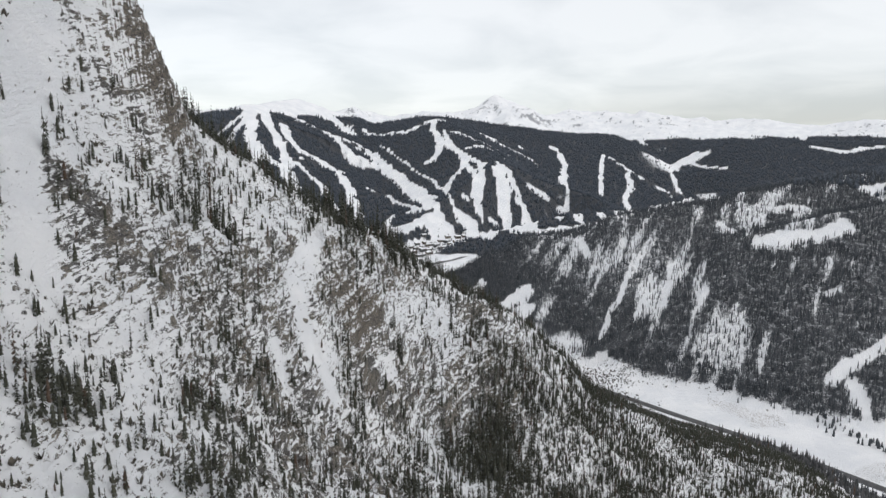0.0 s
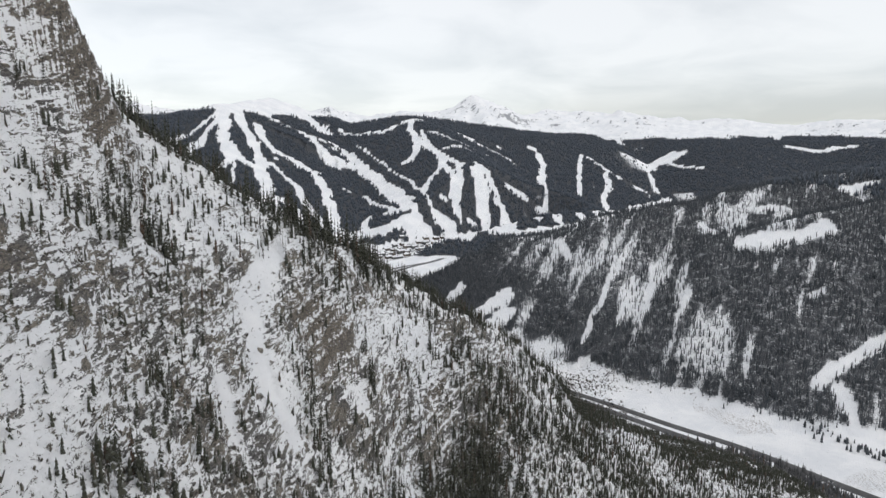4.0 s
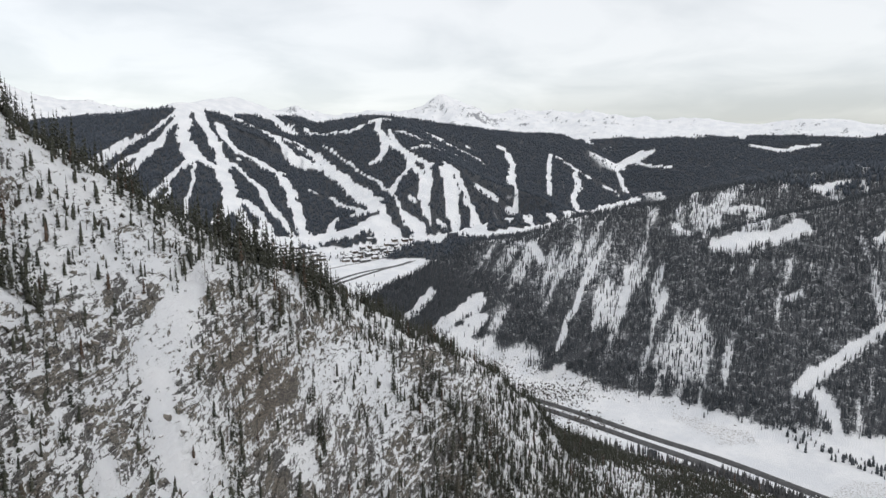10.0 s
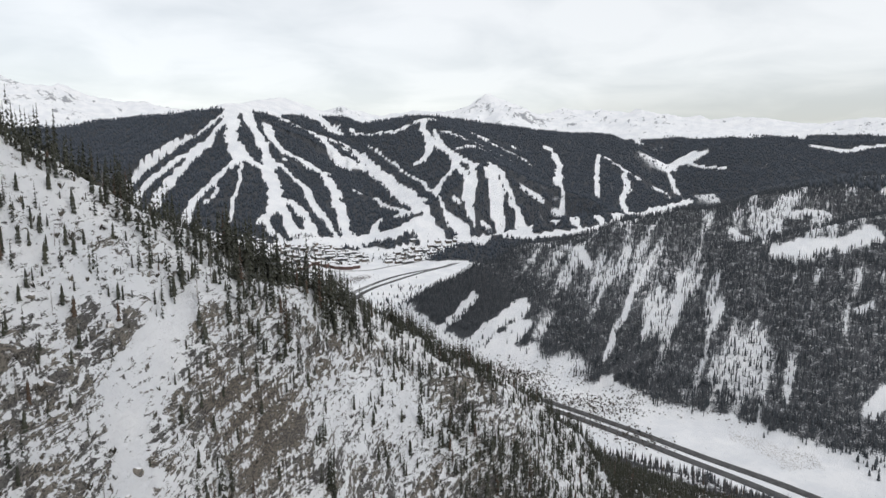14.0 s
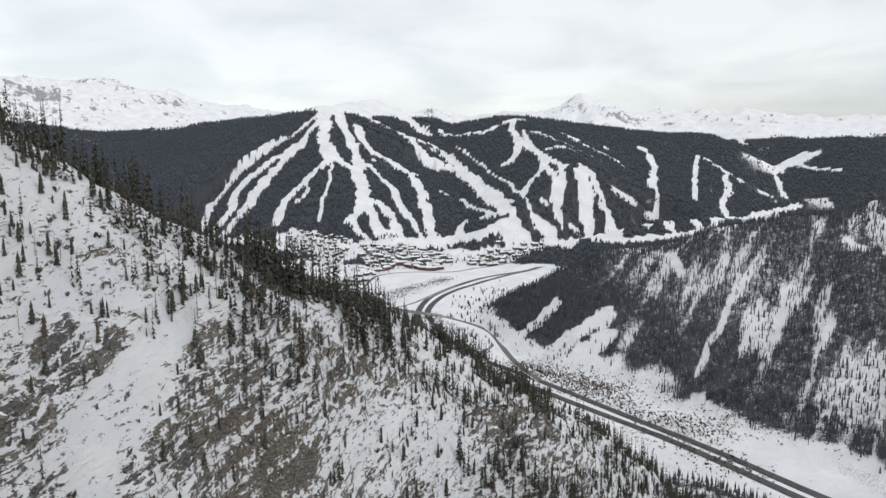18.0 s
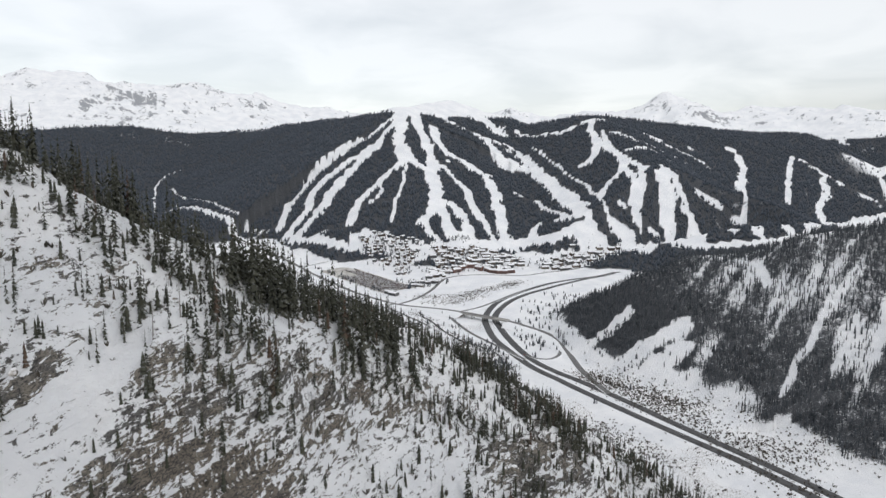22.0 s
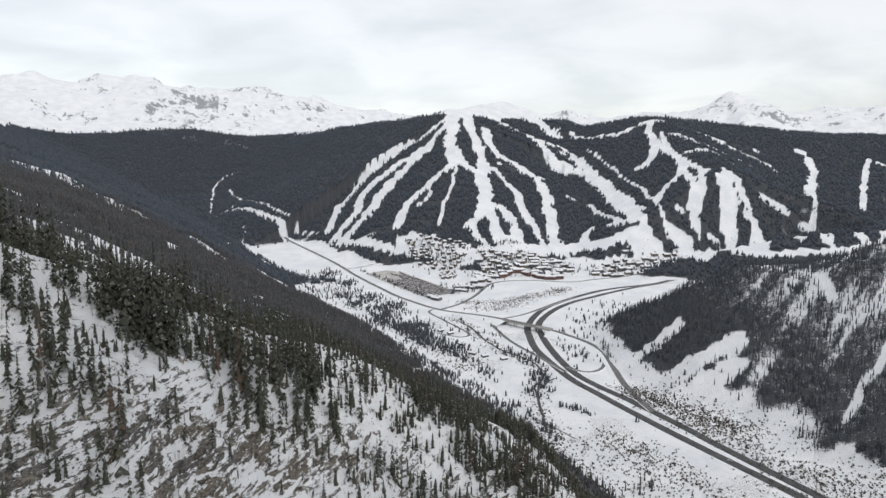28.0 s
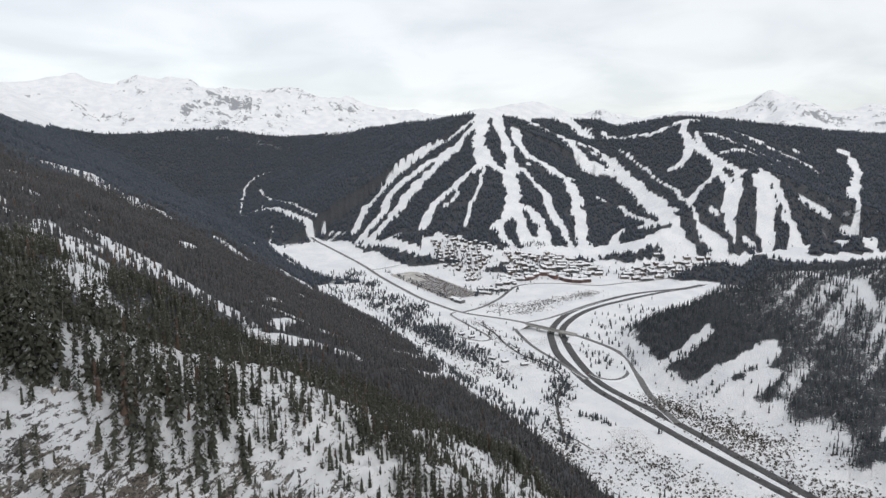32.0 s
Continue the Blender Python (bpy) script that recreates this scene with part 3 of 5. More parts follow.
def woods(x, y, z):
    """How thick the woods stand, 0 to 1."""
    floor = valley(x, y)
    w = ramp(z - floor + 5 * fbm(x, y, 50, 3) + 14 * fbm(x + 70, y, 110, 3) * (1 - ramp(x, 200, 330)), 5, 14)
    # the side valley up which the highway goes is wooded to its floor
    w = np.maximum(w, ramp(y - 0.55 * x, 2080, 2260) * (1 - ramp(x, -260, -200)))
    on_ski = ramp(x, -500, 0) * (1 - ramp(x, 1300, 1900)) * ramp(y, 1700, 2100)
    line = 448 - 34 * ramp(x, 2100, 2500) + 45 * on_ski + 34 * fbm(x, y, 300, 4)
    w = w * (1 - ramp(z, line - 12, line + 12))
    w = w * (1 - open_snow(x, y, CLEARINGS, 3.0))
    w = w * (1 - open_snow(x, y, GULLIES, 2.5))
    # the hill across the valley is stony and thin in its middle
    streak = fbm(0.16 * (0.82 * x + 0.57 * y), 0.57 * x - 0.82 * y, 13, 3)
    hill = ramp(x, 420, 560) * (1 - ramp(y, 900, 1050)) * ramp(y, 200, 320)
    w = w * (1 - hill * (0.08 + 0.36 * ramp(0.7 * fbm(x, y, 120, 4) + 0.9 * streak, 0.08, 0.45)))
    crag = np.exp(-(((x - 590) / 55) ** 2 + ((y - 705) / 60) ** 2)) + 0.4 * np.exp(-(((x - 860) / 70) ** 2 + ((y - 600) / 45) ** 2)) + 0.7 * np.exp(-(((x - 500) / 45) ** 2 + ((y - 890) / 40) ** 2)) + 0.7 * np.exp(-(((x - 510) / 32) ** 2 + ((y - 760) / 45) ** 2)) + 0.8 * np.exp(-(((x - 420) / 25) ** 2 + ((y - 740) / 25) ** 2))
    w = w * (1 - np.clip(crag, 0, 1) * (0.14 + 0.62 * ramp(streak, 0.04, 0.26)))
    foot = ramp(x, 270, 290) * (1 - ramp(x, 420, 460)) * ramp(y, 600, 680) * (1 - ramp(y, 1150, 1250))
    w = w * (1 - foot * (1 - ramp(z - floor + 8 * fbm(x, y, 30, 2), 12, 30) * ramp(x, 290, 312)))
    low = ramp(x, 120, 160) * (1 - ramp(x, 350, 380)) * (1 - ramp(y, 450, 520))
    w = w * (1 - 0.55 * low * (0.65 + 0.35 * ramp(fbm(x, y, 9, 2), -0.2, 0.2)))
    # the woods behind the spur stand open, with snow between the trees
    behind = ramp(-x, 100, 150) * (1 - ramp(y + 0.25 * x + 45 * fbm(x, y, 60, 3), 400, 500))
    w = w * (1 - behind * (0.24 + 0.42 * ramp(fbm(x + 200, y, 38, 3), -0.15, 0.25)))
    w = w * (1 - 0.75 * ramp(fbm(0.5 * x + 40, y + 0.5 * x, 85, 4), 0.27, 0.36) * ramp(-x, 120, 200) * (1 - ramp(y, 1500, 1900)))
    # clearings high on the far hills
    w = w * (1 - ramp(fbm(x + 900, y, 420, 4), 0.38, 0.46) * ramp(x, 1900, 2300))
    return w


def spur_woods(x, y):
    """How thick the woods stand on the near spur."""
    u, v = spur_axes(x, y)
    patch = ramp(fbm(x, y, 17, 3), -0.22, 0.22)
    clump = ramp(fbm(x + 300, y, 9, 2), 0.0, 0.4)
    belt = ramp(-v, -2, 8) * ramp(u, -16, 4) * (0.26 + 0.58 * patch) * (1 - 0.4 * ramp(u, 95, 130))
    crest = ramp(-v, 42, 52) * ramp(u, -42, -24) * (0.45 + 0.35 * patch)
    field = ramp(-v, 8, 20) * (0.09 + 0.34 * clump)
    face = 0.13 + 0.44 * clump
    right = ramp(u, 52, 78) * (0.30 + 0.46 * patch) * (1 - 0.3 * ramp(u, 110, 150))
    low = ramp(v, 24, 40) * ramp(u, -4, 22) * (0.46 + 0.5 * patch)
    left = ramp(v, 14, 34) * (0.12 + 0.36 * clump)
    bare, brown = outcrops(u, v)
    tower = 1 - ramp(-u, 34, 46) * (0.75 * ramp(-v, 22, 30) + 0.25 * ramp(-v, 36, 44))
    thick = np.clip(np.maximum.reduce([belt, crest, field, face, right, low, left]), 0, 1)
    return thick * (1 - 0.95 * snow_chutes(u, v)) * tower * (1 - 0.55 * ramp(bare, 0.4, 0.8))


def near_spur(x, y):
    """1 where the near spur is the ground."""
    u, v = spur_axes(x, y)
    return ramp(v, -105, -82) * ramp(-u, -330, -260)


# ---- the ground: one sheet, finer towards the flight path ----
def ground_sheet():
    az = np.radians(np.concatenate([np.arange(-130, -38, 0.42), np.arange(-38, 64, 0.15), np.arange(64, 230, 3.0)]))
    r = np.concatenate([[0.0], np.geomspace(10, 85, 40), np.geomspace(85, 420, 380)[1:], np.geomspace(420, 4880, 235)[1:]])
    A, Rr = np.meshgrid(az, r, indexing="ij")
    x, y = -75 + Rr * np.sin(A), -95 + Rr * np.cos(A)
    n, m = A.shape
    i = np.arange(n)[:, None]
    j = np.arange(m - 1)[None]
    a, b = i * m + j, ((i + 1) % n) * m + j
    return x.ravel(), y.ravel(), np.stack([a, a + 1, b + 1, b], -1).reshape(-1, 4), (n, m)


def sheet_mesh(name, co, faces):
    me = bpy.data.meshes.new(name)
    me.vertices.add(len(co))
    me.vertices.foreach_set("co", np.asarray(co, np.float32).ravel())
    k = faces.shape[1]
    me.loops.add(faces.size)
    me.loops.foreach_set("vertex_index", faces.astype(np.int32).ravel())
    me.polygons.add(len(faces))
    me.polygons.foreach_set("loop_start", np.arange(0, faces.size, k, dtype=np.int32))
    me.update(calc_edges=True)
    return me


def point_values(me, name, values):
    me.attributes.new(name, "FLOAT", "POINT").data.foreach_set("value", np.asarray(values, np.float32))


gx, gy, faces, grid = ground_sheet()
gz = height(gx, gy)
me = sheet_mesh("ground", np.stack([gx, gy, gz], -1), faces)
me.polygons.foreach_set("use_smooth", np.ones(len(faces), bool))
ground = tagged(new("ground", me), "snow-covered mountain valley floor, slopes and peaks", "ground", kind="structure")
me.materials.append(MAT_GROUND)
spur_part = near_spur(gx, gy)
hill_side = ramp(gx, 330, 430) * (1 - ramp(gy, 1000, 1150))
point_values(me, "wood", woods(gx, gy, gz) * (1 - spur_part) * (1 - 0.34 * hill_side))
step_x, step_y = height(gx + 1.5, gy), height(gx, gy + 1.5)
slope = np.hypot(step_x - gz, step_y - gz) / 1.5
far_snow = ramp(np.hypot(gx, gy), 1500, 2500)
u, v = spur_axes(gx, gy)
bare, brown = outcrops(u, v)
riser = beds(u, v, gz)[1]
patch = fbm(0.45 * u + 0.25 * v, 1.1 * v - 0.2 * u, 12, 4)
on_spur = 0.258 + 0.25 * bare + 0.42 * (riser - 0.42) * (0.22 + 0.9 * bare) + 0.26 * patch + 0.10 * fbm(gx + 70, gy, 4.5, 3) + 0.06 * ramp(v, -14, 0) + 0.06 * fbm(gx, gy, 40, 2)
on_spur = np.clip(on_spur - 0.40 * snow_chutes(u, v), 0.02, 0.85)
warm = brown + 0.25 * ramp(patch, 0.1, 0.4)
point_values(me, "warm", np.clip(warm * spur_part, 0, 1))
hills = ramp(slope, 0.55, 1.2) * 0.3 + 0.25 * fbm(gx, gy, 40, 4) - 0.6 * ramp(gy, 1500, 1600)
# rock streaks of the far peaks; grey ridge shading is painted through them too
far_peaks = 0.13 + 0.26 * ramp(slope, 0.4, 1.0) + 0.20 * ridged(gx, gy, 130, 4) + 0.26 * fbm(gx, gy, 340, 4) - 0.3 * ramp(gy, 2200, 2500) * (1 - ramp(gy, 3100, 3300)) * (1 - ramp(gx, 1300, 1700))
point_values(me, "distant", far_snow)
away = 1 - ramp(gz - valley(gx, gy), -1, 12)
point_values(me, "rock", np.clip(spur_part * on_spur + (1 - spur_part) * (1 - away) * ((1 - far_snow) * hills + far_snow * far_peaks), 0, 1))
point_values(me, "scrub", (1 - ramp(gz - valley(gx, gy), 2, 8)) * ramp(fbm(gx, gy, 70, 5), 0.08, 0.32) * 0.5 * (1 - ramp(gy, 1100, 1500)))
# ---- trees ----
def spruce(rng, whorls, per, base=0.12):
    """Crown of a spruce one metre high: whorls of drooping, roof-shaped boughs."""
    co, tri = [], []
    for k in range(whorls):
        f = k / (whorls - 1)
        zc = base + (1 - base) * f ** 0.9 * 0.97
        reach = (0.105 * (1 - f) ** 0.75 + 0.012) * (0.8 + 0.4 * rng.random())
        turn = rng.random() * 6.28
        for j in range(per):
            a = turn + 6.283 * (j + 0.5 * rng.random()) / per
            lr = reach * (0.65 + 0.6 * rng.random())
            c, s = math.cos(a), math.sin(a)
            w = lr * 0.42 + 0.006
            zb = zc + (rng.random() - 0.5) * 0.9 / whorls
            drop = lr * (0.35 + 0.35 * (1 - f))
            n = len(co)
            co += [(0, 0, zb + 0.035), (c * lr * 0.6 - s * w, s * lr * 0.6 + c * w, zb - drop * 0.75), (c * lr * 0.6 + s * w, s * lr * 0.6 - c * w, zb - drop * 0.75),
                   (c * lr, s * lr, zb - drop), (c * lr * 0.55, s * lr * 0.55, zb - drop * 0.25)]
            tri += [(n, n + 1, n + 4), (n, n + 4, n + 2), (n + 4, n + 1, n + 3), (n + 4, n + 3, n + 2)]
    n = len(co)
    co += [(0.014, 0, 0.9), (-0.007, 0.012, 0.9), (-0.007, -0.012, 0.9), (0, 0, 1.0)]
    tri += [(n, n + 1, n + 3), (n + 1, n + 2, n + 3), (n + 2, n, n + 3)]
    return np.array(co), np.array(tri)


def cone_tree(rng, sides, tiers):
    """A far conifer one metre high: stacked ragged cones."""
    co, tri = [], []
    for k in range(tiers):
        lo, hi = 0.05 + 0.9 * k / tiers * 0.9, min(1.0, 0.05 + (k + 1.55) / tiers * 0.95)
        rad = 0.17 * (1 - 0.62 * k / max(1, tiers))
        n = len(co)
        for j in range(sides):
            a = 6.283 * (j + 0.3 * rng.random()) / sides
            q = rad * (0.75 + 0.5 * rng.random())
            co.append((q * math.cos(a), q * math.sin(a), lo + 0.05 * rng.random()))
        co.append((0, 0, hi))
        tri += [(n + j, n + (j + 1) % sides, n + sides) for j in range(sides)]
    return np.array(co), np.array(tri)


def scatter_mesh(name, shapes, x, y, z, tall, rng, wide=1.0):
    """One mesh of many trees."""
    cos, tris, tones, n = [], [], [], 0
    kind = rng.integers(0, len(shapes), len(x))
    for k, (co, tri) in enumerate(shapes):
        pick = kind == k
        if not pick.any():
            continue
        a = rng.random(pick.sum()) * 6.283
        c, s, h = np.cos(a)[:, None], np.sin(a)[:, None], tall[pick][:, None]
        w = h * wide * (0.8 + 0.4 * rng.random(pick.sum()))[:, None]
        px = x[pick][:, None] + w * (c * co[:, 0] - s * co[:, 1])
        py = y[pick][:, None] + w * (s * co[:, 0] + c * co[:, 1])
        pz = z[pick][:, None] + h * co[:, 2] - 0.3
        cos.append(np.stack([px, py, pz], -1).reshape(-1, 3))
        m = pick.sum()
        tones.append(np.repeat(rng.random(m), len(co)))
        tris.append((np.arange(m)[:, None, None] * len(co) + tri[None]).reshape(-1, 3) + n)
        n += m * len(co)
    me = sheet_mesh(name, np.concatenate(cos), np.concatenate(tris))
    point_values(me, "tone", np.concatenate(tones))
    return me


def spread(rng, count, r0, r1, a0, a1):
    """Random places in a sector round the flight path, with even cover of the ground."""
    a = np.radians(a0 + (a1 - a0) * rng.random(count))
    r = np.sqrt(r0 * r0 + (r1 * r1 - r0 * r0) * rng.random(count))
    return -75 + r * np.sin(a), -95 + r * np.cos(a)


rng = np.random.default_rng(11)
# the woods far off
x, y = spread(rng, 190000, 1350, 4300, -38, 64)
z = height(x, y)
keep = rng.random(len(x)) < woods(x, y, z) ** 2
x, y, z = x[keep], y[keep], z[keep]
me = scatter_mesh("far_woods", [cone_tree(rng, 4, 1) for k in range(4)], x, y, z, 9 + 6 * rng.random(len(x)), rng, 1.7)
me.materials.append(MAT_FAR_HAZED)
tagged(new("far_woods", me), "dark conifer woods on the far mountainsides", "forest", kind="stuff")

# the woods across and down the valley
x, y = spread(rng, 112000, 330, 1500, -38, 64)
z = height(x, y)
keep = (rng.random(len(x)) < woods(x, y, z) ** 1.2) & ((np.hypot(x + 75, y + 95) > 560) | (x >= 230))
x, y, z = x[keep], y[keep], z[keep]
right = (x > 260) & ((x > 350) | (y > 520))
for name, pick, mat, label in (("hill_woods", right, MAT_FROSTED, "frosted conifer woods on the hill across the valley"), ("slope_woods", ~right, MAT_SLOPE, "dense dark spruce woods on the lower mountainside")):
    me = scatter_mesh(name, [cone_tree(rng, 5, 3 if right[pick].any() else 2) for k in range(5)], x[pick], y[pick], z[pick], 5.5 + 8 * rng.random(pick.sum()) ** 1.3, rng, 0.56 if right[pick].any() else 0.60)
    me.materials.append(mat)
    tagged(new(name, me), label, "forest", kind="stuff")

# the woods on the near spur: the nearest trees one by one, the rest as one stand
def part(name, me, parent, label=""):
    ob = new(name, me)
    ob.parent = parent
    return tagged(ob, label)


def trunk_mesh(rng):
    co, f = [], []
    for k, (zc, rad) in enumerate(((-0.06, 0.020), (0.3, 0.013), (0.92, 0.003))):
        for j in range(6):
            co.append((rad * math.cos(j * 1.047), rad * math.sin(j * 1.047), zc))
        if k:
            f += [((k - 1) * 6 + j, (k - 1) * 6 + (j + 1) % 6, k * 6 + (j + 1) % 6, k * 6 + j) for j in range(6)]
    me = sheet_mesh("trunk", np.array(co), np.array(f))
    me.materials.append(MAT_BARK)
    return me


x, y = spread(rng, 230000, 40, 560, -105, 64)
z = height(x, y)
on_spur = near_spur(x, y)
thick = on_spur * spur_woods(x, y) + (1 - on_spur) * woods(x, y, z) * 0.9
seen = (np.hypot(x + 75, y + 95) < 300) | (x > -75 + 0.8 * (-95 - y)) | (np.arctan2(x + 75, y + 95) > -0.66)
keep = (x < 230) & seen & (rng.random(len(x)) < np.where(on_spur > 0.5, 0.95, 0.55) * thick)
x, y, z, thick = x[keep], y[keep], z[keep], thick[keep]
tall = (1 + 0.4 * (1 - on_spur[keep]) * ramp(-x, 100, 150)) * (3.6 + 9.5 * rng.random(len(x)) ** 1.2) * (0.48 + 0.52 * ramp(thick, 0.25, 0.7))
u, v = spur_axes(x, y)
tall = tall * (1 - 0.4 * ramp(v, 50, 90) * ramp(u, 90, 140)) * (1 - 0.25 * ramp(u, 55, 85)) * (1 + 0.25 * ramp(-v, 0, 12) * ramp(u, -10, 5) * (1 - ramp(u, 40, 60)) * ramp(v, -75, -60))
reach = np.minimum(line_distance(x, y, [(-154, -192), (0, 0)]), line_distance(x, y, [(-90, 60), (-20, 140)]) + 70)
single = np.argsort(reach - 4 * tall)[:300]
rest = np.ones(len(x), bool)
rest[single] = False
beyond = np.hypot(x + 75, y + 95) > 330
for name, pick, shapes, label in (("spur_woods", rest & ~beyond & (tall > 5.5), [spruce(rng, 9, 4) for k in range(7)], "slender dark spruces on the snowy rocky spur"), ("spur_saplings", rest & ~beyond & (tall <= 5.5), [cone_tree(rng, 5, 5) for k in range(7)], "small stunted spruces among the rocks of the spur"), ("shoulder_woods", rest & beyond, [cone_tree(rng, 5, 4) for k in range(6)], "dense dark spruce woods behind the rocky spur")):
    me = scatter_mesh(name, shapes, x[pick], y[pick], z[pick], tall[pick], rng, 0.75 if name != "spur_woods" else 0.85)
    me.materials.append(MAT_NEEDLES)
    tagged(new(name, me), label, "forest", kind="stuff")

CROWNS = []
for k in range(6):
    cm = sheet_mesh("crown", *spruce(rng, 17, 7, 0.06 + 0.1 * rng.random()))
    cm.materials.append(MAT_NEEDLES)
    CROWNS.append(cm)
TRUNK = trunk_mesh(rng)
for i in single:
    tree = new("spruce_tree")
    tree.location, tree.rotation_euler = (x[i], y[i], z[i] - 0.2), (0.05 * rng.normal(), 0.05 * rng.normal(), 6.28 * rng.random())
    wide = 0.58 + 0.3 * rng.random()
    tree.scale = (tall[i] * wide, tall[i] * wide, tall[i])
    size = "tall slender" if tall[i] > 9 else "small stunted" if tall[i] < 4.5 else "slender"
    tagged(tree, size + " dark green spruce on the snowy rocky slope", "tree", "spruces on the near spur")
    part("trunk", TRUNK, tree, "grey bark")
    part("crown", CROWNS[int(rng.integers(0, 6))], tree)
# ---- brush, boulders and dead trees on the spur ----
def bush(rng, twigs):
    """A low ragged shrub one metre high: crossed, bent sprays of twigs."""
    co, tri = [], []
    for k in range(twigs):
        a, lean, w = 6.283 * rng.random(), 0.25 + 0.5 * rng.random(), 0.10 + 0.10 * rng.random()
        c, s, h = math.cos(a), math.sin(a), 0.6 + 0.4 * rng.random()
        n = len(co)
        co += [(-s * w * 0.4, c * w * 0.4, 0), (s * w * 0.4, -c * w * 0.4, 0), (c * lean * 0.6 - s * w, s * lean * 0.6 + c * w, h * 0.6), (c * lean * 0.6 + s * w, s * lean * 0.6 - c * w, h * 0.55), (c * lean, s * lean, h)]
        tri += [(n, n + 1, n + 3), (n, n + 3, n + 2), (n + 2, n + 3, n + 4)]
    return np.array(co), np.array(tri)


rng = np.random.default_rng(23)
x, y = spread(rng, 140000, 40, 380, -130, 64)
u, v = spur_axes(x, y)
thick = (0.07 + 0.22 * ramp(fbm(x, y, 14, 3), -0.1, 0.35)) * (1 - 0.9 * snow_chutes(u, v)) * near_spur(x, y)
keep = (rng.random(len(x)) < thick) & (x < 200)
x, y = x[keep], y[keep]
me = scatter_mesh("brush", [bush(rng, 5) for k in range(6)], x, y, height(x, y), 0.7 + 1.5 * rng.random(len(x)) ** 2, rng)
me.materials.append(MAT_BRUSHWOOD)
tagged(new("brush", me), "bare dark shrubs poking through the snow on the spur", "shrub", kind="stuff")


def boulder_mesh(rng):
    bm = bmesh.new()
    bmesh.ops.create_icosphere(bm, subdivisions=2, radius=0.5)
    for k in range(9):
        n = Vector((rng.normal(), rng.normal(), rng.normal())).normalized()
        d = 0.26 + 0.16 * rng.random()
        for vert in bm.verts:
            over = vert.co.dot(n) - d
            if over > 0:
                vert.co -= n * over
    me = bpy.data.meshes.new("boulder")
    bm.to_mesh(me)
    bm.free()
    me.materials.append(MAT_BOULDER)
    return me


BOULDERS = [boulder_mesh(rng) for k in range(6)]
x, y = spread(rng, 4000, 60, 330, -38, 50)
u, v = spur_axes(x, y)
chance = ramp(-v, -30, 4) * (1 - ramp(-v, 30, 60)) * ramp(u, -120, -90) * (1 - ramp(u, 110, 150))
keep = np.nonzero((rng.random(len(x)) < chance) & (x < 60))[0][:90]
for i in keep:
    big = 0.7 + 1.7 * rng.random() ** 2
    stone = new("boulder", BOULDERS[int(rng.integers(0, 6))])
    stone.location = (x[i], y[i], float(height(x[i], y[i])) - 0.02 * big)
    stone.rotation_euler = (0.3 * rng.normal(), 0.3 * rng.normal(), 6.28 * rng.random())
    stone.scale = (big * (0.9 + 0.6 * rng.random()), big, big * (0.6 + 0.3 * rng.random()))
    tagged(stone, ("large" if big > 1.4 else "small") + " angular grey-brown boulder with snow on top", "rock", "boulders on the spur")


def snag_mesh(rng):
    """A dead trunk one metre high."""
    co, f, bend = [], [], 0.03 * rng.normal()
    for k in range(6):
        zc, rad = -0.04 + k * 0.208, 0.018 * (1 - k / 5.4)
        for j in range(6):
            co.append((rad * math.cos(j * 1.047) + bend * zc * zc, rad * math.sin(j * 1.047), zc))
        if k:
            f += [((k - 1) * 6 + j, (k - 1) * 6 + (j + 1) % 6, k * 6 + (j + 1) % 6, k * 6 + j) for j in range(6)]
    me = sheet_mesh("trunk", np.array(co), np.array(f))
    me.materials.append(MAT_DEAD)
    return me


def snag_boughs(rng):
    """Short broken boughs of a dead tree."""
    co, f = [], []
    for k in range(34):
        a, zc = 6.283 * rng.random(), 0.18 + 0.76 * rng.random()
        reach = (0.03 + 0.09 * rng.random()) * (1.15 - zc)
        c, s, r = math.cos(a), math.sin(a), 0.0045
        n = len(co)
        co += [(-s * r, c * r, zc - r), (s * r, -c * r, zc - r), (0, 0, zc + r), (c * reach, s * reach, zc - reach * (0.1 + 0.5 * rng.random()))]
        f += [(n, n + 1, n + 3), (n + 1, n + 2, n + 3), (n + 2, n, n + 3)]
    me = sheet_mesh("boughs", np.array(co), np.array(f))
    me.materials.append(MAT_DEAD)
    return me


SNAGS = [(snag_mesh(rng), snag_boughs(rng)) for k in range(4)]
x, y = spread(rng, 3000, 60, 300, -38, 50)
u, v = spur_axes(x, y)
chance = ramp(-v, -40, 0) * (1 - ramp(-v, 50, 80)) * (1 - snow_chutes(u, v)) * ramp(u, -110, -60) * (1 - ramp(u, 110, 150))
for i in np.nonzero((rng.random(len(x)) < chance) & (x < 60))[0][:60]:
    tree, size = new("dead_tree"), 4 + 4.5 * rng.random()
    tree.location = (x[i], y[i], float(height(x[i], y[i])) - 0.15)
    tree.rotation_euler, tree.scale = (0.07 * rng.normal(), 0.07 * rng.normal(), 6.28 * rng.random()), (size, size, size)
    tagged(tree, ("tall" if size > 6.2 else "short") + " grey dead conifer with bare broken boughs", "tree", "dead trees on the spur")
    trunk, boughs = SNAGS[int(rng.integers(0, 4))]
    part("trunk", trunk, tree)
    part("boughs", boughs, tree)
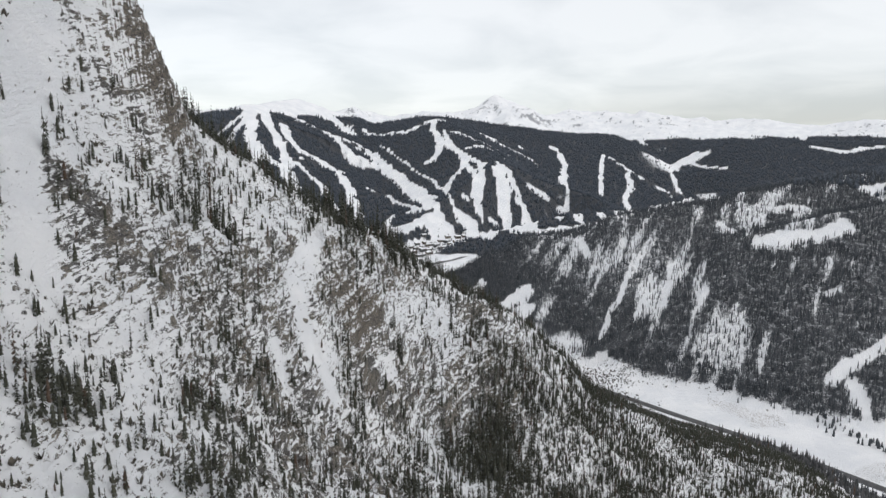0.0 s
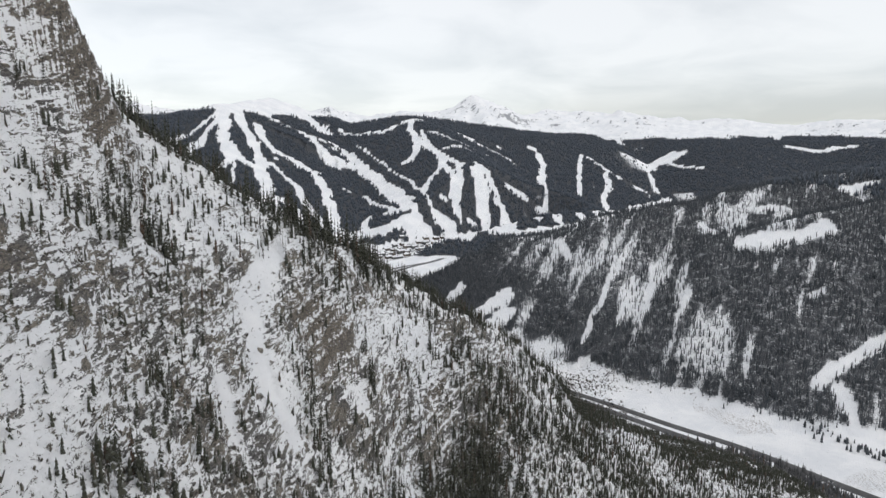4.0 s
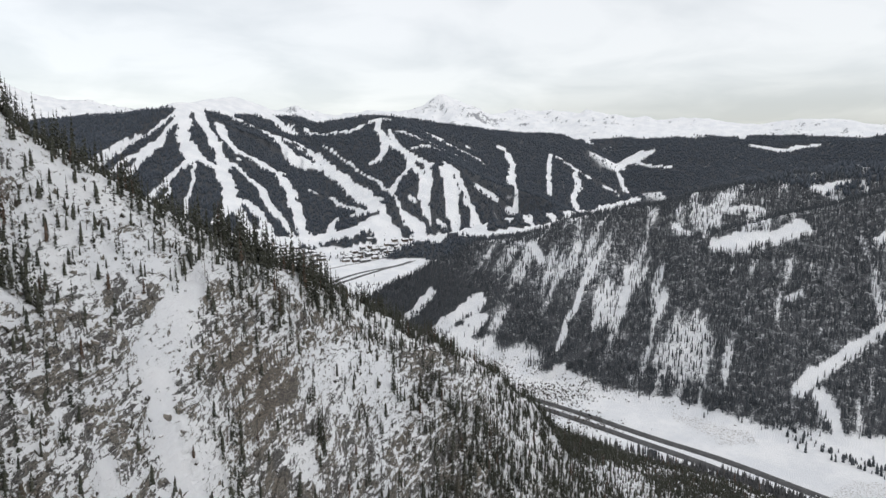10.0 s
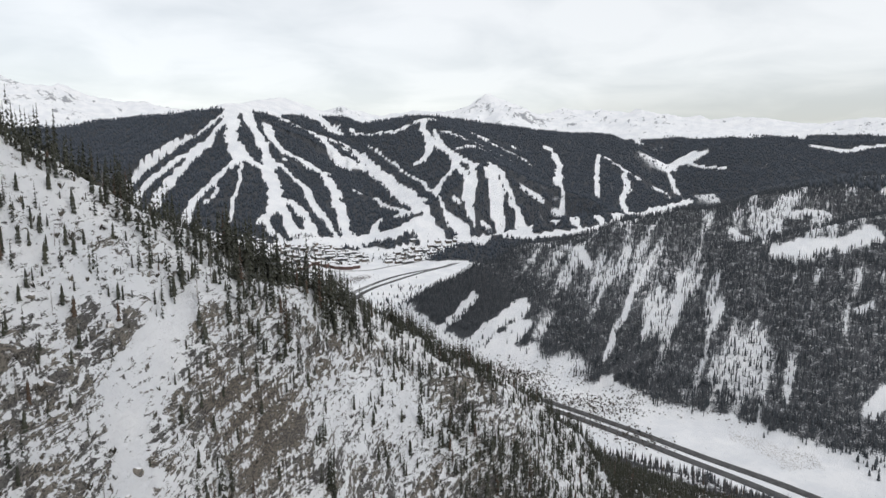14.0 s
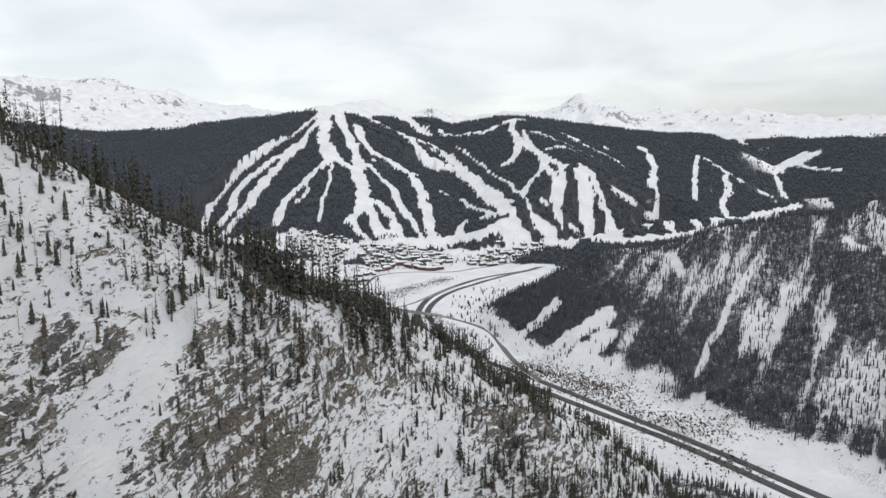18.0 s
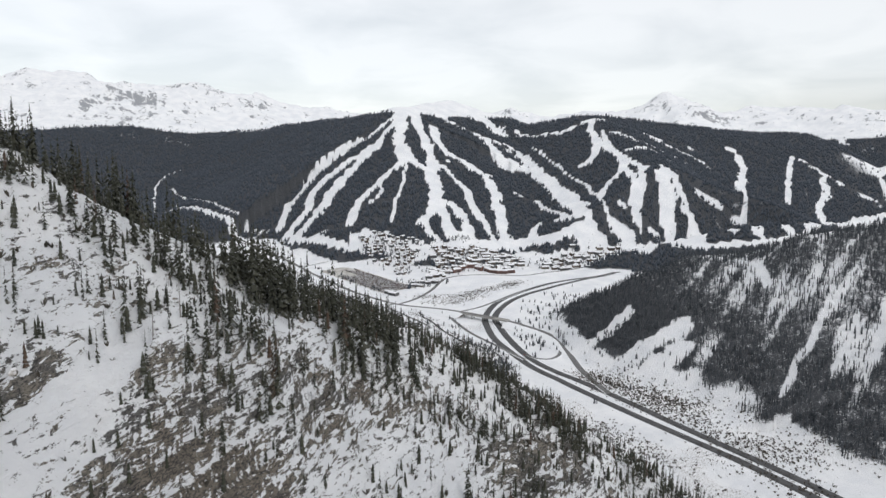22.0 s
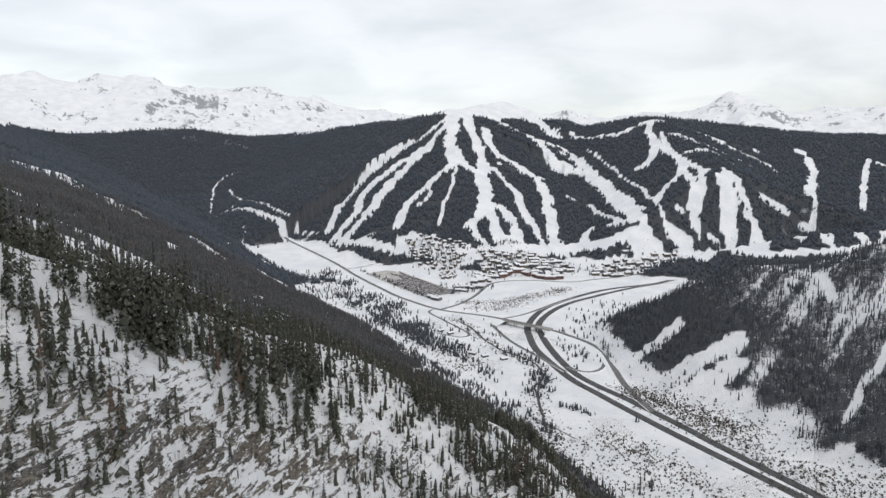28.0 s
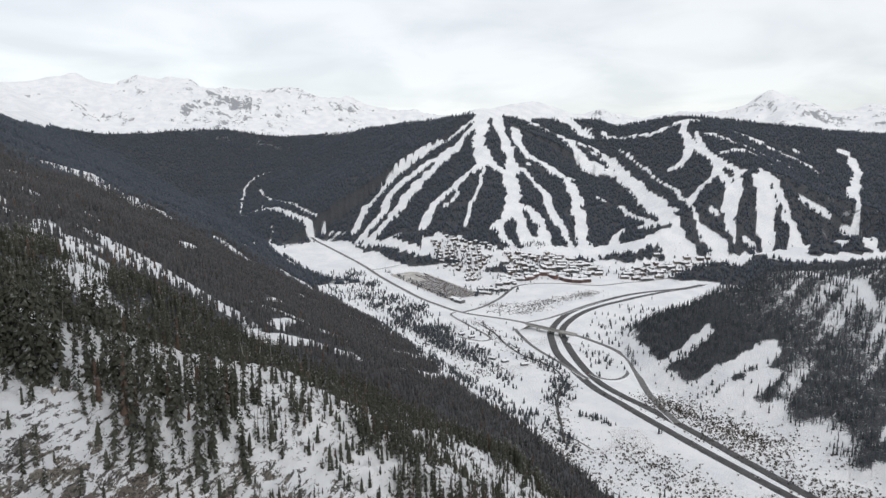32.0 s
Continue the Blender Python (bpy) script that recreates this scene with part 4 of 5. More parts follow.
# ---- roads ----
def smooth_line(xy, step=6.0):
    """A soft curve through the given places."""
    p = np.array(xy, float).reshape(-1, 2)
    q = np.concatenate([[2 * p[0] - p[1]], p, [2 * p[-1] - p[-2]]])
    out = []
    for k in range(1, len(q) - 2):
        n = max(2, int(np.hypot(*(q[k + 1] - q[k])) / step))
        for s in np.arange(n) / n:
            a, b, c, d = q[k - 1:k + 3]
            out.append(0.5 * (2 * b + (c - a) * s + (2 * a - 5 * b + 4 * c - d) * s * s + (3 * b - a - 3 * c + d) * s ** 3))
    out.append(q[-2])
    return np.array(out)


def heading(line):
    t = np.gradient(line, axis=0)
    t /= np.hypot(t[:, 0], t[:, 1])[:, None]
    return t, np.stack([-t[:, 1], t[:, 0]], 1)


BRIDGE = np.array([183.0, 1095.0])


def road_level(line, raised):
    z = height(line[:, 0], line[:, 1]) if len(line) < 4 else np.minimum(height(line[:, 0], line[:, 1]), valley(line[:, 0], line[:, 1]) + 8)
    z = np.convolve(np.pad(z, 6, mode="edge"), np.ones(13) / 13, "valid")
    if raised:
        d = np.hypot(*(line - BRIDGE).T)
        z = z + 7.5 * (1 - ramp(d, 60, 190))
    return z


def road(name, width, xy, mat, label, lift=0.8, raised=False, bank=2.5):
    line = smooth_line(xy)
    t, side = heading(line)
    z = road_level(line, raised) + lift
    spread_out = bank + (2.0 * (z - lift - valley(line[:, 0], line[:, 1])) if raised else 0)
    rows = [(-width / 2 - spread_out, -1.8 - 0.45 * (spread_out - bank)), (-width / 2, 0), (width / 2, 0), (width / 2 + spread_out, -1.8 - 0.45 * (spread_out - bank))]
    if raised:
        # the embankment stops short of the bridge
        gap = np.hypot(*(line - BRIDGE).T) < 48
        rows = [(np.where(gap, np.sign(o) * (width / 2 + 0.3), o) if np.ndim(o) else o, np.where(gap, -0.8, d) if np.ndim(d) else d) for o, d in rows]
    co = np.concatenate([np.c_[line + side * np.reshape(o * np.ones(len(line)), (-1, 1)), z + d] for o, d in rows])
    n = len(line)
    i = np.arange(n - 1)
    f = [np.stack([k * n + i, k * n + i + 1, (k + 1) * n + i + 1, (k + 1) * n + i], 1)[:, ::-1] for k in range(3)]
    me = sheet_mesh(name, co, np.concatenate(f))
    me.materials.append(mat)
    me.materials.append(MAT_SNOW)
    idx = np.ones(3 * (n - 1), np.int32)
    idx[n - 1:2 * (n - 1)] = 0
    me.polygons.foreach_set("material_index", idx)
    return tagged(new(name, me), label, "road", kind="structure")


FREEWAY_1 = [470, 130, 440, 294, 410, 388, 370, 500, 318, 620, 292, 685, 255, 767, 232, 810, 214, 856, 204, 920, 201, 990, 202, 1050, 205, 1100, 223, 1155, 264, 1229, 318, 1293, 377, 1342, 456, 1402, 520, 1444, 640, 1500]
FREEWAY_2 = [450, 110, 412, 307, 384, 407, 340, 527, 295, 621, 263, 690, 225, 781, 202, 836, 186, 912, 177, 977, 179, 1041, 186, 1101, 211, 1174, 251, 1247, 312, 1317, 389, 1386, 465, 1431, 539, 1460, 616, 1491, 700, 1520]
CROSSROAD = [275, 724, 270, 779, 270, 825, 274, 890, 275, 950, 262, 1000, 238, 1035, 212, 1067, 191, 1087, 157, 1122, 120, 1159, 71, 1208, 29, 1241, -4, 1282, -53, 1357, -109, 1470, -195, 1651, -293, 1806, -381, 1937, -487, 2104, -618, 2325, -678, 2431]
road("road_freeway_1", 12.5, FREEWAY_1, MAT_ASPHALT, "dark wet freeway carriageway between snow banks")
road("road_freeway_2", 12.5, FREEWAY_2, MAT_ASPHALT, "dark wet freeway carriageway with a snowy median")
road("road_crossing", 9.5, CROSSROAD, MAT_WET, "grey ploughed highway that crosses over the freeway", 1.0, True)
road("road_loop", 5.5, [262, 1000, 268, 960, 269, 914, 258, 882, 238, 867, 220, 873, 206, 895], MAT_WET, "narrow grey loop ramp in the snow", 1.1)
road("road_ramp_1", 6.5, [200, 870, 168, 951, 143, 1019, 128, 1094, 123, 1135, 100, 1180], MAT_WET, "grey slip road beside the freeway", 1.1)
road("road_ramp_2", 6.5, [128, 1152, 187, 1188, 225, 1224, 267, 1270, 330, 1338], MAT_WET, "grey slip road that joins the freeway", 1.1)
road("road_village", 8, [36, 1238, 76, 1282, 116, 1356, 148, 1441, 173, 1488, 223, 1515, 290, 1516, 366, 1497, 458, 1537, 560, 1560, 690, 1600], MAT_WET, "pale salted road into the ski village", 0.9)
road("road_service", 5, [23, 1244, 11, 1219, 37, 1155, 76, 1068, 62, 1046, 44, 1055, 20, 1073], MAT_WET, "snow-packed service loop beside the highway", 0.8)
road("road_lot_lane", 6, [-195, 1651, -120, 1680, -60, 1690, -20, 1650], MAT_WET, "salted access lane of the parking lot", 0.8)
road("path_creek", 4, [-15, 1215, 1, 1135, 11, 1050, 19, 991, 40, 949, 62, 900, 90, 830], MAT_SNOW, "snow-covered track along the wood's edge", 0.7)


def box(bm, cx, cy, cz, sx, sy, sz, turn=0.0, taper=1.0):
    """A block on its base centre."""
    c, s = math.cos(turn), math.sin(turn)
    vs = []
    for k, q in ((0, 1.0), (1, taper)):
        for a, b in ((-1, -1), (1, -1), (1, 1), (-1, 1)):
            px, py = a * sx / 2 * q, b * sy / 2 * q
            vs.append(bm.verts.new((cx + c * px - s * py, cy + s * px + c * py, cz + k * sz)))
    for f in ((3, 2, 1, 0), (4, 5, 6, 7), (0, 1, 5, 4), (1, 2, 6, 5), (2, 3, 7, 6), (3, 0, 4, 7)):
        bm.faces.new([vs[i] for i in f])


def bm_mesh(name, bm, *mats):
    me = bpy.data.meshes.new(name)
    bm.normal_update()
    bm.to_mesh(me)
    bm.free()
    for m in mats:
        me.materials.append(m)
    return me


def overpass():
    line = smooth_line(CROSSROAD)
    d = np.hypot(*(line - BRIDGE).T)
    mid = line[np.argmin(d)]
    t, side = heading(line)
    k = int(np.argmin(d))
    turn = math.atan2(t[k, 1], t[k, 0])
    top = float(road_level(line, True)[k]) + 1.0
    base = float(valley(mid[0], mid[1])) - 1
    bridge = new("overpass_bridge")
    bridge.location = (mid[0], mid[1], base)
    bridge.rotation_euler = (0, 0, turn)
    tagged(bridge, "concrete highway overpass above the two freeway carriageways", "bridge")
    h = top - base
    bm = bmesh.new()
    box(bm, 0, 0, h - 1.9, 104, 11.5, 1.5)
    part("deck", bm_mesh("deck", bm, MAT_CONCRETE), bridge)
    for y0 in (-5.6, 5.6):
        bm = bmesh.new()
        box(bm, 0, y0, h - 0.4, 104, 0.35, 1.2)
        part("parapet", bm_mesh("parapet", bm, MAT_CONCRETE), bridge)
    for x0 in (-26, 0, 26):
        bm = bmesh.new()
        for y0 in (-3.4, 3.4):
            box(bm, x0, y0, 0, 1.3, 1.3, h - 2.6)
        box(bm, x0, 0, h - 2.9, 1.6, 10.5, 1.0)
        part("pier", bm_mesh("pier", bm, MAT_CONCRETE), bridge)
    for x0 in (-52, 52):
        bm = bmesh.new()
        box(bm, x0, 0, 0, 2.0, 12.5, h - 1.9)
        part("abutment", bm_mesh("abutment", bm, MAT_CONCRETE), bridge)


overpass()
# ---- the ski village ----
rng = np.random.default_rng(23)
WALLS = [plain("house_wall_" + n, a, b, 0.8) for n, a, b in (("brown", (0.09, 0.068, 0.055), (0.14, 0.11, 0.09)), ("tan", (0.18, 0.155, 0.13), (0.26, 0.225, 0.19)), ("grey", (0.11, 0.11, 0.113), (0.18, 0.178, 0.175)), ("russet", (0.15, 0.085, 0.072), (0.20, 0.12, 0.10)))]
MAT_PANE = Nodes("window_dark", 0.2).done((0.03, 0.035, 0.04))
MAT_EAVE = plain("dark_eave", (0.07, 0.06, 0.055), (0.11, 0.10, 0.09), 1.0)


def gable(bm, w, d, h, rise, over):
    """A pitched roof slab along x."""
    t = 0.5
    pts = [(-d / 2 - over, h - over * 0.6), (0, h + rise), (d / 2 + over, h - over * 0.6)]
    rows = []
    for x0 in (-w / 2 - over, w / 2 + over):
        rows.append([bm.verts.new((x0, p, q + dz)) for dz in (0, t) for p, q in pts])
    a, b = rows
    for i, j in ((0, 1), (1, 2)):
        bm.faces.new((a[i], a[j], b[j], b[i]))
        bm.faces.new((a[i + 3], b[i + 3], b[j + 3], a[j + 3]))
    for r in (a, b):
        bm.faces.new((r[0], r[1], r[4], r[3]))
        bm.faces.new((r[1], r[2], r[5], r[4]))
    bm.faces.new((a[0], b[0], b[3], a[3]))
    bm.faces.new((a[2], a[5], b[5], b[2]))


def house_kind(w, d, h, rise, wall, floors):
    meshes = {}
    bm = bmesh.new()
    box(bm, 0, 0, -2, w, d, h + 2)
    vs = [bm.verts.new(p) for x0 in (-w / 2, w / 2) for p in ((x0, -d / 2, h), (x0, d / 2, h), (x0, 0, h + rise * 0.97))]
    bm.faces.new(vs[0:3])
    bm.faces.new(vs[3:6])
    meshes["wall"] = bm_mesh("wall", bm, wall)
    bm = bmesh.new()
    gable(bm, w, d, h, rise, 0.9)
    meshes["roof"] = bm_mesh("roof", bm, MAT_SNOW)
    for side in (-1, 1):
        for f in range(floors):
            bm = bmesh.new()
            box(bm, 0, side * (d / 2 + 0.03), 1.0 + 2.9 * f, w * 0.84, 0.12, 1.3)
            meshes["window_band" + "ab"[side > 0] + str(f)] = bm_mesh("window_band", bm, MAT_PANE)
    bm = bmesh.new()
    box(bm, w * 0.22, 0.6, h, 1.1, 1.1, rise + 1.3)
    meshes["chimney"] = bm_mesh("chimney", bm, MAT_EAVE)
    return meshes


def build_house(meshes, x, y, turn, label, group):
    ob = new("house" if "house" in label else "lodge")
    ob.location, ob.rotation_euler = (x, y, float(height(x, y)) + 0.3), (0, 0, turn)
    tagged(ob, label, "building", group)
    body = part("wall", meshes["wall"], ob)
    top = part("roof", meshes["roof"], ob, "snow-covered roof")
    part("chimney", meshes["chimney"], top)
    for key, me in meshes.items():
        if key.startswith("window_band"):
            part("window_band", me, body)
    return ob


HOUSES = [house_kind(8 + 3 * (k % 2), 6.5, 4.6, 2.2, WALLS[(0, 2, 1, 0)[k % 4]], 1) for k in range(4)]
LODGES = [house_kind(21 + 5 * (k % 3), 10, 6.5 + 2 * (k % 2), 2.6, WALLS[(0, 2, 1, 0)[k]], 2) for k in range(4)]


def along(xy, step, off, kinds, label, group):
    line = smooth_line(xy, 2.0)
    t, side = heading(line)
    done = step / 2
    run = np.concatenate([[0], np.cumsum(np.hypot(*np.diff(line, axis=0).T))])
    while done < run[-1]:
        k = int(np.searchsorted(run, done))
        o = off * rng.normal()
        p = line[k] + side[k] * o
        build_house(kinds[int(rng.integers(0, len(kinds)))], p[0], p[1], math.atan2(t[k, 1], t[k, 0]) + 0.25 * rng.normal(), label, group)
        done += step * (0.85 + 0.3 * rng.random())


LODGE, HOUSE = "brown multi-storey lodge with a snow-covered pitched roof", "small timber house with a snow-covered pitched roof"
RED = "long russet lodge with a snow-covered pitched roof"


def inside(px, py, poly):
    hit = False
    for (ax, ay), (bx, by) in zip(poly, poly[1:] + poly[:1]):
        if (ay > py) != (by > py) and px < (bx - ax) * (py - ay) / (by - ay) + ax:
            hit = not hit
    return hit


def quarter(poly, step, kinds, label, group, turn, chance):
    """Buildings side by side over a quarter of the village."""
    xs, ys = [p[0] for p in poly], [p[1] for p in poly]
    y0 = min(ys)
    while y0 < max(ys):
        x0 = min(xs) + step * rng.random()
        while x0 < max(xs):
            px, py = x0 + 0.2 * step * rng.normal(), y0 + 0.2 * step * rng.normal()
            if inside(px, py, poly) and rng.random() < chance:
                build_house(kinds[int(rng.integers(0, len(kinds)))], px, py, turn + (1.57 if rng.random() < 0.25 else 0) + 0.2 * rng.normal(), label, group)
            x0 += step * 1.25
        y0 += step


RED_LODGES = [house_kind(24, 10, 8.5, 2.8, WALLS[3], 2)]
BLOCKS = [house_kind(13 + 4 * k, 8.5, 6.2, 2.4, WALLS[(0, 2, 1)[k]], 2) for k in range(3)]
quarter([(-45, 1751), (9, 1772), (130, 1705), (107, 1591), (62, 1515), (9, 1626)], 11.5, HOUSES, HOUSE, "houses of the ski village", -1.0, 0.6)
quarter([(143, 1604), (163, 1664), (261, 1679), (411, 1684), (408, 1625), (319, 1555), (273, 1590), (199, 1560), (150, 1475), (119, 1480)], 14.5, BLOCKS + HOUSES[:1], "brown timber block of flats with a snowy roof", "blocks of the ski village", 0.2, 0.85)
quarter([(430, 1560), (506, 1706), (659, 1754), (803, 1765), (741, 1657), (648, 1625), (520, 1560)], 21, LODGES[:2] + BLOCKS, LODGE, "lodges of the ski village", 0.3, 0.75)
quarter([(760, 1660), (820, 1770), (1000, 1790), (1140, 1800), (1120, 1740), (940, 1690)], 24, LODGES[:1] + BLOCKS, LODGE, "lodges of the ski village", 0.2, 0.6)
along([195, 1550, 243, 1582, 278, 1570, 315, 1530, 360, 1545], 25, 1, RED_LODGES, RED, "russet lodges of the ski village")
for xy in ([64, 1412, 106, 1395], [75, 1440, 111, 1440, 140, 1440]):
    along(xy, 11, 3, HOUSES, HOUSE, "houses of the ski village")
SHED = house_kind(11, 6, 3.2, 1.2, WALLS[2], 1)
for x0, y0, t0 in ((28, 1085, 0.6), (44, 1068, 0.6), (59, 1003, -0.7), (72, 957, -0.5), (90, 944, 0.5), (118, 929, 0.4)):
    build_house(SHED, x0, y0, t0, "low grey shed house with snow on its roof", "sheds beside the highway")
for x0, y0, t0 in ((497, 1563, 0.2), (591, 1580, 0.3), (659, 1601, 0.3), (30, 1322, -0.8), (22, 1340, -0.8)):
    build_house(house_kind(34 if x0 > 100 else 20, 14, 6.0, 1.0, WALLS[2], 2), x0, y0, t0, "long flat-topped service lodge with snow on its roof", "lodges of the ski village")

# ---- the parking lot: rows of cars ----
lot_c, lot_turn = np.array([-15.0, 1478.0]), math.atan2(1368 - 1662, 62 + 101)
MAT_CARS = Nodes("car_paint", 0.35)
pick = MAT_CARS.random()
MAT_CAR = MAT_CARS.done(MAT_CARS.mix(MAT_CARS.step(pick, 0.55, 0.6), MAT_CARS.mix(pick, (0.02, 0.022, 0.028), (0.16, 0.05, 0.04)), MAT_CARS.mix(pick, (0.2, 0.22, 0.25), (0.62, 0.63, 0.65))))
c, s = math.cos(lot_turn), math.sin(lot_turn)


def lot_place(a, b):
    return lot_c[0] + c * a - s * b, lot_c[1] + s * a + c * b


def car_shape():
    """A low car: body and cabin in one hull."""
    bm = bmesh.new()
    box(bm, 0, 0, 0.35, 4.6, 1.9, 0.75, 0, 0.97)
    box(bm, -0.2, 0, 1.1, 2.6, 1.7, 0.6, 0, 0.82)
    me = bm_mesh("lot_car", bm)
    co = np.empty(len(me.vertices) * 3)
    me.vertices.foreach_get("co", co)
    me.calc_loop_triangles()
    tri = np.empty(len(me.loop_triangles) * 3, np.int32)
    me.loop_triangles.foreach_get("vertices", tri)
    return co.reshape(-1, 3), tri.reshape(-1, 3)


CAR = car_shape()
cos, tris, n = [], [], 0
for row in range(10):
    b = -38 + 8.2 * row
    a = -145 + 10 * (row % 3)
    while a < 120:
        a += 2.8
        if rng.random() < (0.9 if a > -70 else 0.75 if row > 5 else 0.0):
            px, py = lot_place(a, b)
            co = CAR[0] @ np.array([[-s, c, 0], [-c, -s, 0], [0, 0, 1]])
            cos.append(co + np.array([px, py, float(valley(px, py)) + 0.55]))
            tris.append(CAR[1] + n)
            n += len(co)
me = sheet_mesh("parked_cars", np.concatenate(cos), np.concatenate(tris))
me.materials.append(MAT_CAR)
tagged(new("parked_cars", me), "rows of parked cars on the ploughed lot", "cars", kind="stuff")
a, b = np.meshgrid(np.linspace(-175, 125, 40), np.linspace(-46, 46, 14), indexing="ij")
px, py = lot_place(a.ravel(), b.ravel())
i, j = np.meshgrid(np.arange(39), np.arange(13), indexing="ij")
q = (i * 14 + j).ravel()
me = sheet_mesh("parking_lot", np.stack([px, py, valley(px, py) + 0.5], -1), np.stack([q, q + 14, q + 15, q + 1], -1))
me.materials.append(plain("salted_lot", (0.36, 0.34, 0.31), (0.6, 0.59, 0.57), 0.06))
tagged(new("parking_lot", me), "pale salted parking lot beside the highway", "parking lot", kind="structure")
# ---- creek, brush and lone trees on the valley floor ----
def ribbon(name, width, xy, mat, label, category, lift):
    line = smooth_line(xy, 4.0)
    t, side = heading(line)
    w = width * (0.75 + 0.35 * fbm(line[:, 0] * 3, line[:, 1] * 3, 40, 2))[:, None] / 2
    z = valley(line[:, 0], line[:, 1]) + lift
    co = np.concatenate([np.c_[line - side * w, z], np.c_[line + side * w, z]])
    n = len(line)
    i = np.arange(n - 1)
    me = sheet_mesh(name, co, np.stack([i, i + 1, n + i + 1, n + i], 1)[:, ::-1])
    me.materials.append(mat)
    return tagged(new(name, me), label, category, kind="structure")


m = Nodes("dark_creek", 0.12)
MAT_WATER = m.done(m.mix(m.noise(0.2, 4), (0.035, 0.038, 0.036), (0.09, 0.09, 0.085)), m.noise(1.5, 4), 0.2, 0.05)
ribbon("water_creek_1", 4.5, [60, 1160, 85, 1100, 99, 1035, 120, 977, 149, 936, 163, 900, 164, 856, 152, 825, 140, 770, 134, 700, 128, 655, 124, 620, 120, 587, 122, 540, 150, 470], MAT_WATER, "dark half-frozen creek winding through the snow", "creek", 0.5)
ribbon("water_creek_2", 3.0, [179, 846, 170, 838, 158, 822], MAT_WATER, "dark half-frozen side arm of the creek", "creek", 0.5)
ribbon("water_creek_3", 2.5, [135, 697, 151, 671, 160, 655], MAT_WATER, "narrow dark ditch in the snow", "creek", 0.5)


def bush(rng):
    """A leafless bush one metre high: a ragged dome of twigs."""
    co, tri = [], []
    for k in range(9):
        a, lean, w = rng.random() * 6.28, 0.2 + 0.5 * rng.random(), 0.07
        c, s = math.cos(a), math.sin(a)
        n = len(co)
        co += [(-s * w, c * w, 0), (s * w, -c * w, 0), (c * lean, s * lean, 0.55 + 0.45 * rng.random()), (c * lean * 0.6 - s * 0.22, s * lean * 0.6 + c * 0.22, 0.55)]
        tri += [(n, n + 1, n + 2), (n, n + 2, n + 3)]
    return np.array(co), np.array(tri)


m = Nodes("bare_twigs", 0.9)
MAT_TWIGS = m.done(m.mix(m.random(), (0.075, 0.066, 0.056), (0.15, 0.13, 0.112)))


def near_line(rng, count, wide, xy):
    line = smooth_line(xy, 3.0)
    k = rng.integers(0, len(line), count)
    p = line[k] + rng.normal(size=(count, 2)) * wide
    return p


rng = np.random.default_rng(31)
spots = [near_line(rng, 900, 9, [60, 1160, 85, 1100, 99, 1035, 120, 977, 149, 936, 163, 900, 164, 856, 152, 825, 140, 770, 134, 700, 128, 655, 120, 587, 150, 470]),
         near_line(rng, 900, 14, [300, 700, 335, 650, 350, 600, 380, 560, 420, 520]),
         near_line(rng, 500, 16, [400, 640, 430, 560, 500, 470, 545, 400]),
         near_line(rng, 350, 12, [80, 1300, 160, 1290, 220, 1330]),
         near_line(rng, 300, 18, [-60, 1240, -120, 1330, -200, 1450, -260, 1560]),
         near_line(rng, 1500, 16, [265, 800, 290, 765, 305, 735, 335, 705, 370, 660]), near_line(rng, 500, 12, [200, 1330, 260, 1360, 330, 1420, 300, 1400]), near_line(rng, 300, 14, [100, 1240, 160, 1250, 215, 1300]),
         near_line(rng, 500, 30, [170, 640, 200, 560, 240, 470])]
spots += [near_line(rng, 700, 20, [110, 700, 125, 630, 135, 560, 160, 480]), near_line(rng, 600, 18, [60, 890, 20, 990, -40, 1110]), near_line(rng, 500, 16, [200, 660, 230, 600, 260, 540]), near_line(rng, 500, 18, [330, 560, 360, 500, 380, 440])]
p = np.concatenate(spots)
z = height(p[:, 0], p[:, 1])
ok = z - valley(p[:, 0], p[:, 1]) < 14
p, z = p[ok], z[ok]
me = scatter_mesh("brush", [bush(rng) for k in range(5)], p[:, 0], p[:, 1], z + 0.3, 0.8 + 1.6 * rng.random(len(p)), rng, 1.4)
me.materials.append(MAT_TWIGS)
tagged(new("brush", me), "brown leafless willow brush poking through the snow", "bushes", kind="stuff")

CLUMPS = [(-233, 1603), (-178, 1500), (-112, 1346), (-56, 1281), (-38, 1099), (-13, 1050), (-173, 1356), (-9, 1117), (-141, 1282), (-88, 1173)]
spots = [np.array(c) + rng.normal(size=(70, 2)) * (13, 22) for c in CLUMPS]
spots += [near_line(rng, 420, 11, [-190, 1230, -120, 1120, -60, 1010, 0, 905, 60, 800, 105, 715]), near_line(rng, 110, 12, [-90, 1160, -40, 1120, -20, 1070]), near_line(rng, 90, 9, [20, 1000, 60, 930, 90, 850]),
          near_line(rng, 120, 16, [-330, 1560, -260, 1450, -210, 1330]), near_line(rng, 40, 5, [100, 760, 130, 700, 140, 650])]
